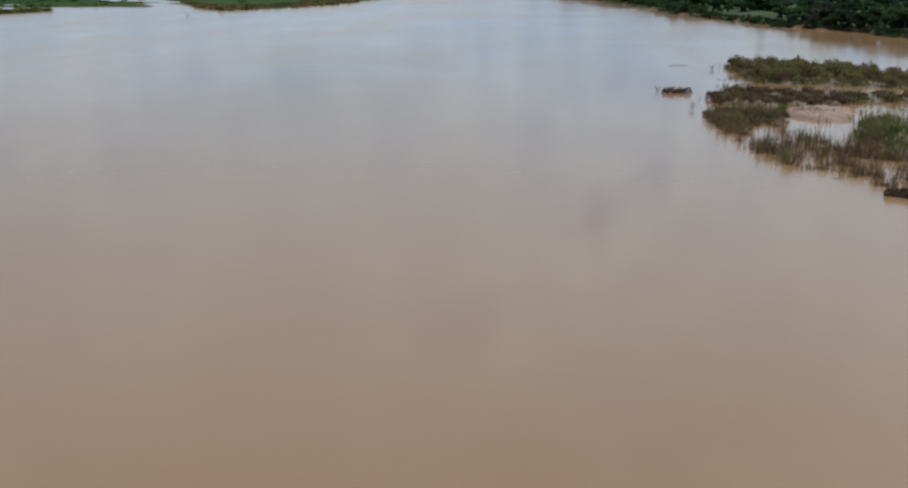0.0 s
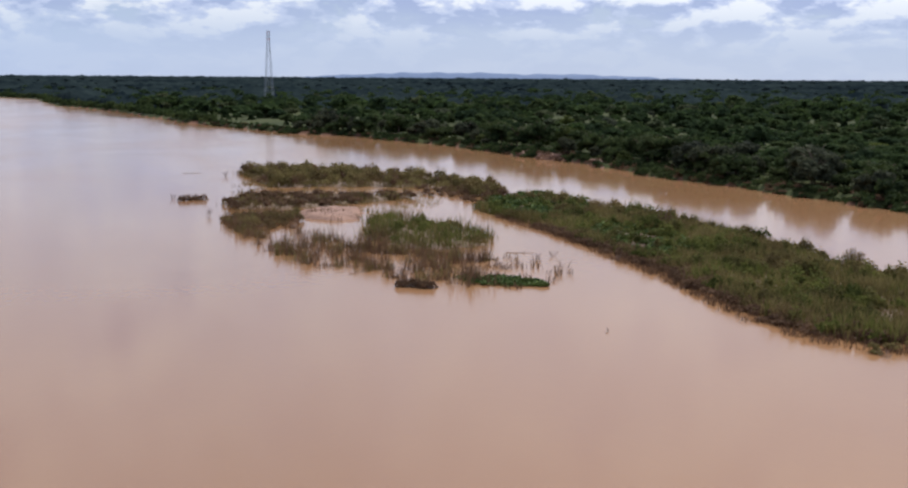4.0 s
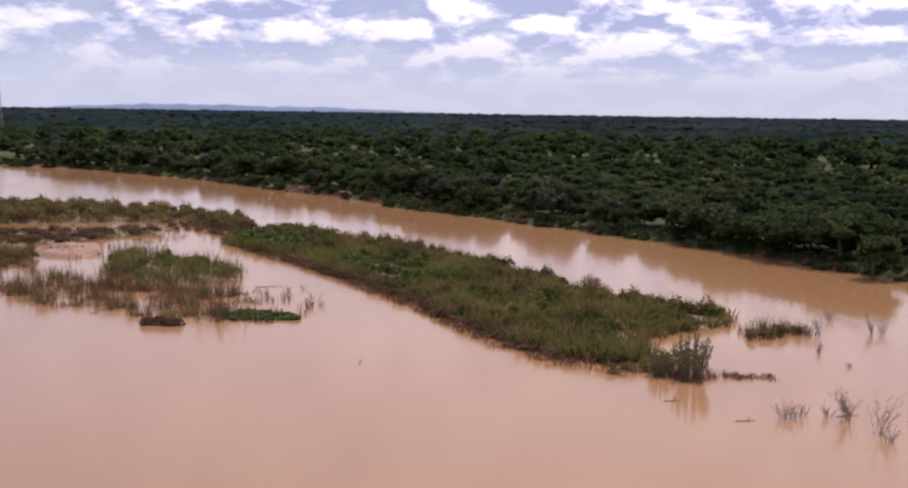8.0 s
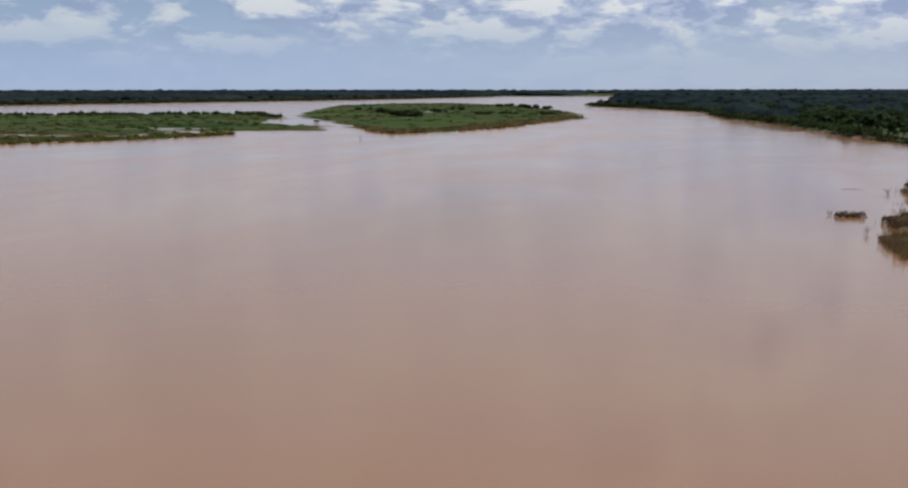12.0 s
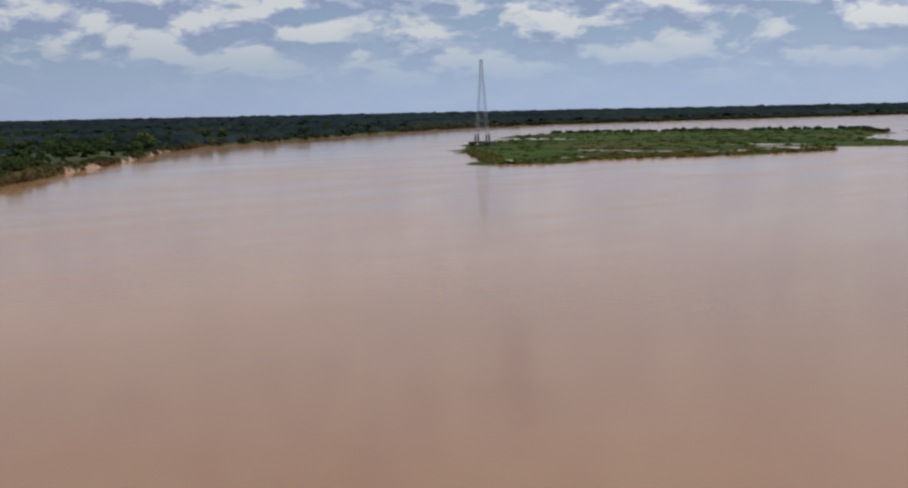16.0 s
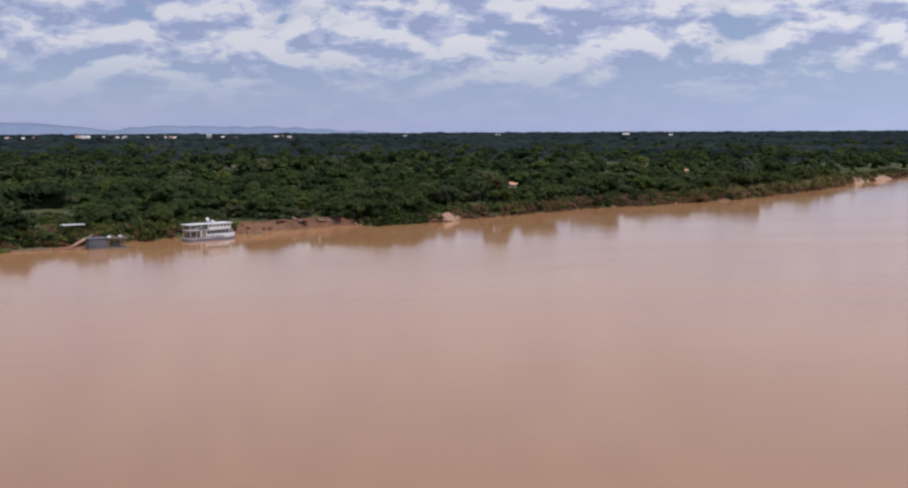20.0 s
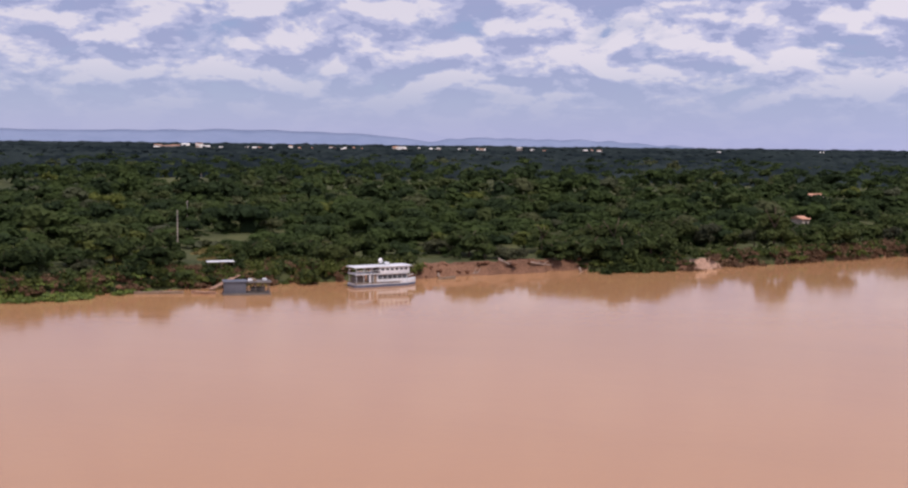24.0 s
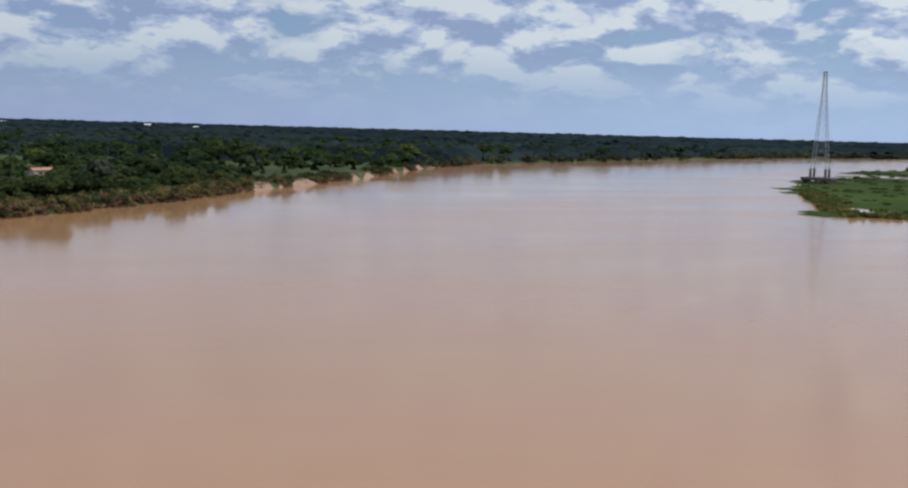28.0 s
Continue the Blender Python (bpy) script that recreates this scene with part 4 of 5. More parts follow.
    clumps("scrub_long_tall", P(ridge_, 90, 0.2), 1.4, 3.6, 1.6, 130, 0.2, M_REED_G, "taller olive bushes on the island's ridge", 0.3, 26)
    lee_ = [(57, 234), (70, 236), (80, 198), (86, 163), (84, 144), (85, 133), (92, 118), (86, 114), (78, 130), (78, 160), (76, 190), (62, 226)]
    clumps("scrub_long_lee", P(lee_, 120, 0.0), 1.2, 3.4, 1.5, 120, 0.2, M_REED, "taller brown green bushes on the island's far side", 0.2, 30)
    skirt = [(49, 206), (53, 180), (55.5, 140), (55, 112), (57, 100), (63, 94.5), (70, 96), (66, 101), (61, 106), (60, 124), (61, 142), (59, 160), (57, 180), (53, 206)]
    blades("reeds_long_skirt", P(skirt, 900), 0.25, 1.2, 0.08, M_REED_R, "sparse brown stalks in the water round the island", tuft=8, spread=0.4, seed=27)
    whole = [(4, 306), (0, 250), (-1, 206), (13, 212), (33, 205), (45, 235), (60, 262), (50, 290), (30, 312)]
    blades("reeds_between", P(whole, 520), 0.3, 1.3, 0.1, M_REED, "thin brown reeds in the shallows between the bars", tuft=9, spread=0.6, seed=28)
    # floating mat and sparse tufts in the shallows
    clumps("floating_plants", P(MAT, 130), 0.3, 0.7, 0.8, 60, 0.15, M_MAT, "bright green floating mat of water plants", 0.0, 18)
    shallow = [(26, 150), (34, 133), (44, 138), (46, 152), (40, 160)]
    blades("reeds_shallow", P(shallow, 60), 0.4, 1.3, 0.1, M_REED_R, "sparse brown stalks in the shallows", tuft=10, spread=0.5, seed=19)
    tail = [(84, 106), (86, 104), (95, 104), (96, 108), (88, 110)]
    clumps("scrub_tail", P(tail, 9), 0.6, 1.6, 0.9, 90, 0.13, M_REED_R, "brown green scrub standing in the water", 0.0, 20)
    blades("reeds_tail", P(tail, 80), 0.4, 1.9, 0.08, M_REED, "thin stalks standing in the water", tuft=10, seed=21)
    toe = [(60, 96), (64, 92), (72, 95), (74, 100), (66, 101)]
    blades("reeds_toe", P([(64, 91), (67, 88.6), (70, 90), (69.5, 93), (65, 94)], 70), 0.3, 1.3, 0.08, M_REED_R, "brown stalks round the lone shrub", tuft=9, spread=0.4, seed=32)
    clumps("scrub_toe", P(toe, 26), 0.4, 1.2, 1.0, 100, 0.14, M_REED, "brown green scrub at the island's tail", 0.0, 22)
    blades("scrub_low", P([(70.2, 91.5), (70.5, 89), (75, 87), (75.6, 89)], 46), 0.25, 0.9, 0.07, M_REED_R, "low grey-brown stalks in the water", tuft=9, spread=0.35, seed=23)


near_islands()


def debris_mound(x, y, length, height, turn, label):
    ob = thing("debris_mound", pose(x, y, 0, 0, 0, turn), label, "driftwood")
    r = np.random.default_rng(int(abs(x * 7 + y)))
    n = 5
    c = np.stack([np.linspace(-0.36, 0.36, n) * length, r.normal(size=n) * 0.2, np.full(n, height * 0.08)], 1)
    v, f = card_cloud(c, np.stack([np.full(n, length * 0.17), np.full(n, length * 0.16), np.full(n, height * 0.6)], 1), 640, 0.2, r, 0.4)
    v[:, 2] = np.maximum(v[:, 2], -0.15)
    part("tangle", mesh_np("tangle", v, f, M_REED_R), None, ob)
    for k in range(5):
        a = Vector((r.uniform(-0.5, 0.1) * length, r.uniform(-0.5, 0.5), 0.05))
        part("branch", rod(a, a + Vector((r.uniform(0.2, 0.45) * length, r.uniform(-0.6, 0.6), r.uniform(0.1, 0.7))), 0.09, 0.03), M_BARK, ob)


debris_mound(23, 137, 5.2, 1.6, -25, "brown heap of driftwood and weed afloat")
debris_mound(-7, 243.5, 6.2, 1.9, 8, "dark brown weedy heap alone in the river")


def dead_branches(x, y, tall, seed, turn=0, label="bare grey dead branches standing in the river"):
    """A drowned bush: bent limbs that fork into fine twigs."""
    r = random.Random(seed)
    ob = thing("dead_branches", pose(x, y, 0, 0, 0, turn), label, "branches", "dead branches in the shallows")
    lean = r.uniform(0, 6.28)
    for k in range(r.randint(8, 12)):
        a = lean + r.uniform(-2.6, 2.6)
        at = Vector((r.uniform(-0.35, 0.35), r.uniform(-0.35, 0.35), -0.4))
        way = Vector((math.cos(a) * 0.24, math.sin(a) * 0.24, 1.0))
        bm = bmesh.new()
        step = (tall * r.uniform(0.6, 1.1) + 0.4) / 5
        for q in range(5):
            nxt = at + way.normalized() * step
            rod(at, nxt, 0.024 - 0.0035 * q, 0.0205 - 0.0035 * q, 4, bm)
            at = nxt
            way += Vector((math.cos(a) * 0.09 + r.uniform(-0.2, 0.2), math.sin(a) * 0.09 + r.uniform(-0.2, 0.2), -0.03))
            for t in range(2 if q else 0):
                side = (way.normalized() + Vector((r.uniform(-0.9, 0.9), r.uniform(-0.9, 0.9), r.uniform(-0.1, 0.5)))) * tall * r.uniform(0.1, 0.2)
                rod(at, at + side, 0.011, 0.007, 3, bm)
                for u in range(2):
                    rod(at + side * 0.6, at + side * 0.6 + Vector((r.uniform(-1, 1), r.uniform(-1, 1), r.uniform(0, 1))) * tall * 0.09, 0.008, 0.005, 3, bm)
        part("branch", bm, M_STICK, ob)
    return ob


for k, (x, y, h) in enumerate(((65.5, 75.1, 1.5), (66.6, 75.3, 1.2), (67.8, 75.6, 1.0), (69.5, 74.2, 1.3), (70.4, 73.0, 2.6), (71.6, 74.2, 1.8), (69.7, 68.5, 3.0), (68.9, 66.4, 1.2), (70.3, 64.5, 1.9), (97.7, 86.5, 2.7), (98.6, 86.0, 2.0),
                               (102.3, 102.5, 2.2), (103.4, 102.0, 1.7), (103.7, 111.4, 1.6), (88, 96, 1.1), (86, 89, 0.6), (95.5, 104.5, 2.0), (-11, 246, 1.3), (-3.5, 215, 1.8), (44.1, 155.5, 1.0), (55.2, 152.8, 1.0), (61, 94, 0.8),
                               (-257, 530, 2.6), (89, 127, 1.9), (47, 158, 1.0), (0, 300, 1.6), (86, 141, 2.0), (63, 160, 1.6))):
    dead_branches(x, y, h, 60 + k)


def floating_log(x, y, length, turn):
    ob = thing("floating_log", pose(x, y, 0.03, 0, 0, turn), "thin dark log floating on the brown water", "log", "logs afloat")
    part("stem", rod((-length / 2, 0, 0), (length / 2, 0, 0.05), 0.05, 0.025, 8), M_STICK, ob)
    part("stub", rod((length * 0.1, 0, 0.05), (length * 0.22, 0.1, 0.4), 0.05, 0.02, 5), M_STICK, ob)


for x, y, length, turn in ((60, 84, 1.6, -20), (62, 76, 1.8, -18), (71.5, 74, 2.2, -10), (71, 59, 2.4, -8),  (38.5, 109, 1.5, 60), (16.5, 148, 1.4, 5), (36, 137, 3.0, 15), (43, 162, 4.2, -12), (-9, 312, 5.0, 8)):
    floating_log(x, y, length, turn)


def stem_shrub(x, y, tall, wide, seed, mat, label):
    """A shrub of many upright leafy stems, as it stands alone in the water."""
    r = random.Random(seed)
    g = np.random.default_rng(seed)
    ob = thing("shrub", pose(x, y, 0), label, "shrub", "single shrubs in the river")
    cs, rads = [], []
    for k in range(34):
        a = k * 2.4 + r.uniform(-0.3, 0.3)
        q = math.sqrt((k + 0.5) / 34)
        h = tall * r.uniform(0.72, 1.0) * (1 - 0.34 * q * q)
        base = Vector((math.cos(a) * q * wide * 0.25, math.sin(a) * q * wide * 0.25, -0.4))
        tip = Vector((math.cos(a) * q * wide * 0.58, math.sin(a) * q * wide * 0.58, h))
        part("stem", rod(base, tip, 0.045, 0.02, 5), M_STICK, ob)
        for s in (0.35, 0.5, 0.62, 0.74, 0.86, 0.97):
            cs.append(base.lerp(tip, s)[:])
            rads.append(((0.36 - 0.2 * s) * tall / 4.7, (0.36 - 0.2 * s) * tall / 4.7, 0.42 * tall / 4.7))
    v, f = card_cloud(np.array(cs), np.array(rads), int(3000 * (tall / 4.7) ** 1.5), 0.08, g, 0.2)
    part("foliage", mesh_np("foliage", v, f, mat), None, ob)


stem_shrub(67.4, 91.2, 4.8, 4.0, 5, M_SHRUB, "tall grey-green shrub standing alone in brown water")
stem_shrub(65.0, 93.2, 2.6, 2.6, 6, M_SHRUB, "low grey-green shrub in the shallows")
stem_shrub(76, 187, 3.0, 3.4, 7, M_REED_R, "reddish brown shrub rising over the reeds")
stem_shrub(85.5, 141, 3.0, 3.0, 8, M_REED, "dark brown shrub on the island's far edge")


# ---- the far meadow island with the pylon ----
I2_LEFT = [(-579, 480), (-470, 402), (-417, 362), (-398, 380), (-403, 421), (-401, 445), (-380, 476), (-367, 511), (-364, 573), (-401, 620), (-343, 644), (-380, 720), (-463, 764),
           (-500, 860), (-527, 922), (-633, 1068), (-724, 1010), (-831, 942), (-895, 866), (-860, 786), (-720, 638), (-669, 562)]
I2_RIGHT = [(-548, 992), (-406, 801), (-299, 637), (-273, 610), (-260, 673), (-254, 740), (-262, 857), (-267, 1014), (-310, 1170), (-448, 1500), (-619, 1832), (-777, 2007), (-868, 1950), (-854, 1685), (-654, 1213)]


def meadow_island():
    r = np.random.default_rng(31)
    island("meadow_island_west", I2_LEFT, 5.0, 0.7, M_GRASS2, "low green meadow island with reedy edges", edge=9, wave=10,
           ponds=((-446, 398, 14, 5), (-428, 440, 12, 16), (-415, 478, 16, 9), (-405, 520, 14, 16), (-480, 520, 40, 10), (-395, 560, 18, 30), (-455, 640, 30, 16), (-760, 700, 60, 25), (-410, 606, 30, 9)))
    island("meadow_island_east", I2_RIGHT, 7.0, 0.9, M_GRASS2, "low green meadow island with dark bushes", edge=10, wave=7, ponds=((-520, 1230, 60, 40),))
    P = lambda poly, n: inside_points(poly, n, r)
    clumps("meadow_scrub_west", P(I2_LEFT, 520), 0.3, 0.7, 4.0, 16, 1.2, M_GRASS2, "green grass and scrub of the meadow", 0.4, 32)
    clumps("meadow_scrub_east", P(I2_RIGHT, 300), 0.35, 0.8, 5.0, 16, 1.5, M_GRASS2, "green grass and scrub of the meadow", 0.5, 33)
    rim = [(-579, 480), (-417, 360), (-396, 380), (-400, 421), (-364, 511), (-360, 573), (-376, 575), (-385, 520), (-412, 470), (-418, 430), (-412, 395), (-430, 380), (-500, 440)]
    clumps("meadow_rim_west", P(rim, 420), 0.8, 2.0, 2.6, 22, 0.8, M_REED_G, "brownish green reeds on the meadow's shore", 0.1, 34)
    rim = [(-299, 633), (-273, 606), (-254, 673), (-246, 740), (-256, 857), (-262, 1014), (-282, 1010), (-280, 860), (-276, 740), (-284, 660), (-330, 690), (-400, 800)]
    clumps("meadow_rim_east", P(rim, 420), 1.0, 2.6, 3.0, 22, 1.0, M_REED, "brown green reeds on the meadow's shore", 0.1, 35)
    back = [(-527, 922), (-633, 1068), (-724, 1010), (-831, 942), (-895, 866), (-870, 850), (-800, 900), (-720, 970), (-640, 1030), (-560, 940)]
    clumps("meadow_scrub_back", P(back, 170), 2.0, 4.6, 4.0, 30, 1.3, M_LEAF, "dark green bushes along the meadow's far shore", 0.2, 36)
    q = random.Random(3)
    for x, y, n, s in ((-436, 1007, 7, 1.6), (-421, 980, 4, 1.2), (-521, 1140, 4, 1.4), (-470, 1172, 3, 1.3), (-500, 1311, 3, 1.1), (-392, 1092, 4, 1.0), (-370, 1120, 4, 0.9), (-330, 1120, 4, 1.0),
                       (-318, 1090, 3, 0.9), (-420, 1440, 3, 1.2), (-490, 1520, 2, 1.5), (-440, 1430, 2, 1.4), (-540, 1600, 3, 1.4), (-280, 640, 2, 0.4), (-420, 800, 2, 0.5), (-690, 960, 2, 0.6), (-620, 1290, 4, 1.0)):
        for k in range(n):
            tree(q.choice((0, 1, 2)), x + q.uniform(-8, 8), y + q.uniform(-10, 10), 0.4 - 0.8 * s, s * q.uniform(0.8, 1.1), q.uniform(0, 360), 0.8)


meadow_island()


# ---- scrub on the banks ----
def bank_scrub():
    r = np.random.default_rng(41)

    def strip(line, n, lo, hi, bare=()):
        base = along(line, 1.0)
        got = []
        while len(got) < n:
            p = base[r.integers(0, len(base), 4000)] + r.normal(size=(4000, 2)) * 7
            d = land(p[:, 0], p[:, 1])
            ok = (d > lo) & (d < hi)
            for bx, by, br in bare:
                ok &= (p[:, 0] - bx) ** 2 + (p[:, 1] - by) ** 2 > br * br
            got.extend(p[ok])
        return np.array(got[:n])
    gz = lambda x, y: ground_z(x, y, land(x, y)) - 0.15
    cliffs = CLIFFS
    clumps("bank_scrub_right", strip(RIGHT_BANK[11:25], 1000, -0.3, 9, cliffs), 0.7, 2.6, 1.9, 46, 0.36, M_LEAF, "dark green bushes overhanging the bank", gz, 42)
    clumps("bank_scrub_right_dry", strip(RIGHT_BANK[11:25], 420, -0.2, 12), 0.6, 1.8, 1.5, 55, 0.28, M_REED_R, "dry brown bushes on the bank", gz, 43)
    clumps("bank_scrub_left", strip(LEFT_BANK[4:19], 800, 0.8, 12, cliffs), 0.8, 2.4, 2.0, 50, 0.36, M_LEAF_C, "yellow-green bushes on the bank", gz, 44)
    clumps("bank_scrub_left_dark", strip(LEFT_BANK[4:19], 650, 1.0, 14, cliffs), 1.0, 3.2, 2.2, 46, 0.46, M_LEAF, "dark green bushes on the bank", gz, 45)
    clumps("bank_grass_left", strip(LEFT_BANK[9:20], 1000, -0.6, 3.5, cliffs), 0.7, 2.0, 1.9, 44, 0.34, M_REED_R, "brown grass at the water's edge", gz, 46)
    clumps("bank_grass_olive", strip(LEFT_BANK[12:17], 380, 0.0, 13, cliffs), 1.2, 3.2, 2.2, 60, 0.34, M_REED, "tall olive grass on the bank", gz, 52)
    clumps("bank_grass_tall", strip(LEFT_BANK[10:14], 420, 0.0, 7, cliffs), 0.9, 2.4, 1.6, 60, 0.26, M_REED_R, "tall reddish brown grass on the bank", gz, 49)
    base = along([(-318, -15), (-323, -10), (-329, -4)], 0.3)
    clumps("bank_thicket", base[r.integers(0, len(base), 70)] + r.normal(size=(70, 2)) * 1.6, 1.2, 4.2, 2.2, 110, 0.34, M_LEAF, "dense green thicket hanging over the water", gz, 50)
    far = strip(LEFT_BANK[18:29], 900, 0, 24)
    clumps("bank_scrub_far", far, 2.0, 6.0, 4.5, 30, 1.2, M_LEAF_B, "dark green bushes of the far bank", gz, 47)
    clumps("bank_scrub_distant", strip(LEFT_BANK[22:29], 1300, 0, 26), 4.0, 8.5, 7.0, 22, 1.9, M_LEAF_B, "dark green trees of the distant bank", gz, 51)
    far = strip(RIGHT_BANK[4:12], 500, 2, 30)
    clumps("bank_scrub_far_right", far, 2.0, 6.5, 4.5, 30, 1.2, M_LEAF, "dark green bushes of the far bank", gz, 48)


bank_scrub()


def shore_plants():
    """Bright weeds along the landing place."""
    r = np.random.default_rng(71)
    gz = lambda x, y: np.maximum(ground_z(x, y, land(x, y)), 0) - 0.1
    strip = [(-226, -116), (-240, -97), (-256, -89), (-260, -94), (-246, -104), (-234, -120)]
    field = [(-262, -96), (-270, -92), (-290, -104), (-300, -118), (-280, -122), (-262, -108)]
    clumps("shore_weeds", inside_points(strip, 150, r), 0.5, 1.3, 1.5, 60, 0.24, M_MAT, "bright green weeds along the landing place", gz, 72)
    yard = [(-268, -80), (-276, -68), (-292, -66), (-312, -92), (-330, -112), (-300, -104), (-282, -92)]
    clumps("yard_scrub", inside_points(yard, 110, r), 0.5, 1.7, 1.6, 50, 0.3, M_LEAF_C, "yellow-green scrub round the landing", gz, 74)
    clumps("yard_grass", inside_points(yard, 120, r), 0.3, 0.9, 1.7, 40, 0.28, M_REED, "dry grass round the landing", gz, 75)
    clumps("shore_grass", inside_points(field, 160, r), 0.3, 0.8, 1.8, 40, 0.26, M_REED_G, "yellow-green grass of the field behind the landing", gz, 73)


shore_plants()


def landing_scrub():
    r = np.random.default_rng(81)
    gz = lambda x, y: np.maximum(ground_z(x, y, land(x, y)), 0) - 0.15
    shore = along([(-232, -114), (-246, -100), (-261, -87), (-274, -72), (-288, -58)], 0.7)
    spots = shore[r.integers(0, len(shore), 900)] + r.normal(size=(900, 2)) * 4
    d = land(spots[:, 0], spots[:, 1])
    spots = spots[(d > 0.4) & (d < 9)]
    clumps("landing_dry_bushes", spots[:170], 0.7, 2.3, 1.5, 70, 0.24, M_REED_R, "dry brown bushes along the landing", gz, 82)
    clumps("landing_green_bushes", spots[170:300], 0.8, 2.6, 1.5, 70, 0.26, M_LEAF_C, "yellow-green bushes along the landing", gz, 83)


landing_scrub()


def fallen_trunk(x, y, length, turn, tilt, seed):
    r = random.Random(seed)
    ob = thing("fallen_trunk", pose(x, y, max(gz0(x, y), 0.0) + 0.25, 0, tilt, turn), "pale fallen tree trunk on the red bank", "trunk", "fallen trunks on the bank")
    part("stem", rod((-length / 2, 0, 0), (length / 2, 0, 0), 0.26, 0.14, 8), M_STICK, ob)
    for k in range(4):
        u = r.uniform(-0.1, 0.5) * length
        part("limb", rod((u, 0, 0), (u + r.uniform(0.3, 1.0), r.uniform(-1.0, 1.0), r.uniform(0.2, 1.1)), 0.1, 0.03, 6), M_STICK, ob)


def gz0(x, y):
    return float(ground_z(np.array(float(x)), np.array(float(y)), land(np.array(float(x)), np.array(float(y)))))


for k_, (x_, y_, l_, t_, i_) in enumerate(((-293, -53, 4.5, 120, 12), (-297, -47, 3.6, 20, 14), (-303, -42, 5.0, 125, -6), (-309, -36, 3.2, 60, 16), (-313, -29, 4.4, 118, 8), (-318, -21, 3.0, 15, 14))):
    fallen_trunk(x_, y_, l_, t_, i_, 90 + k_)


def bank_clods():
    """Lumps of earth and stone that have broken from the banks."""
    r = np.random.default_rng(61)
    bm = bmesh.new()
    bmesh.ops.create_icosphere(bm, subdivisions=2, radius=1)
    iv = np.array([x.co[:] for x in bm.verts])
    jf = np.array([[x.index for x in p.verts] for p in bm.faces])
    bm.free()
    for name, mat, spots, n in (("red_earth_clods", M_EARTH, ((-303, -46, 8), (-312, -31, 8), (-292, -58, 5), (-262, -84, 9), (-250, -98, 7)), 110),
                                ("pale_bank_stones", M_SAND, ((103, 352, 6), (107, 325, 5), (100, 366, 5), (-556, 206, 10), (-592, 232, 12), (-660, 283, 22), (-730, 328, 22)), 150)):
        vs, fs, n0 = [], [], 0
        tries = 0
        while len(vs) < n and tries < 6000:
            tries += 1
            sx, sy, sr = spots[r.integers(0, len(spots))]
            x, y = sx + r.normal() * sr * 0.7, sy + r.normal() * sr * 0.7
            d = float(land(np.array(x), np.array(y)))
            if not -0.6 < d < 4.5:
                continue
            s = r.uniform(0.2, 0.65)
            v = iv * (1 + 0.22 * r.normal(size=(len(iv), 1))) * (s * 1.3, s, s * 0.7)
            vs.append(v + (x, y, float(ground_z(np.array(x), np.array(y), np.array(d))) + 0.1 * s))
            fs.append(jf + n0)
            n0 += len(iv)
        tagged(new(name, mesh_np(name, np.vstack(vs), np.vstack(fs), mat, False)), "broken lumps of bank earth at the water's edge", "rocks", kind="stuff")


bank_clods()


# ---- pylons ----
def pylon(x, y, z, tall, turn, label, base, knee, top, banded=False):
    """A slim lattice mast on four spread legs: base, knee and top are its half widths, the knee at 0.82 of the height."""
    ob = thing("pylon", pose(x, y, z, 0, 0, turn), label, "pylon", "river crossing pylons")

    def half(u):
        return base + (knee - base) * u / 0.82 if u < 0.82 else knee + (top - knee) * (u - 0.82) / 0.18
    levels = [0, 0.13, 0.25, 0.36, 0.46, 0.55, 0.63, 0.7, 0.76, 0.82, 0.865, 0.91, 0.955, 1.0]
    for sx in (-1, 1):
        for sy in (-1, 1):
            bm = bmesh.new()
            for a, b in ((0, 0.82), (0.82, 1.0)):
                rod((sx * half(a), sy * half(a), a * tall), (sx * half(b), sy * half(b), b * tall), 0.17 if a == 0 else 0.13, 0.13, 4, bm)
            part("leg", bm, M_STEEL, ob)
    for n, (a, b) in enumerate(zip(levels, levels[1:])):
        bm = bmesh.new()
        ha, hb = half(a), half(b)
        cor = ((-1, -1), (1, -1), (1, 1), (-1, 1))
        for (px_, py_), (qx, qy) in zip(cor, cor[1:] + cor[:1]):
            rod((px_ * ha, py_ * ha, a * tall), (qx * hb, qy * hb, b * tall), 0.055, 0.055, 4, bm)
            rod((qx * ha, qy * ha, a * tall), (px_ * hb, py_ * hb, b * tall), 0.055, 0.055, 4, bm)
            rod((px_ * hb, py_ * hb, b * tall), (qx * hb, qy * hb, b * tall), 0.06, 0.06, 4, bm)
        part("bracing", bm, M_RED if banded and n in (10, 12) else M_STEEL, ob)
    part("cap", box(2 * top + 0.5, 2 * top + 0.5, 0.4, 0, 0, tall, 0.05), M_STEEL, ob)
    return ob


pylon(-635, 545, 8.6, 54.5, 35, "grey steel lattice river crossing pylon on a pier", 4.2, 1.1, 0.9)
pylon(36.8, 958, 2.0, 61.0, 10, "far grey lattice pylon behind the woods", 3.9, 1.15, 0.95, True)


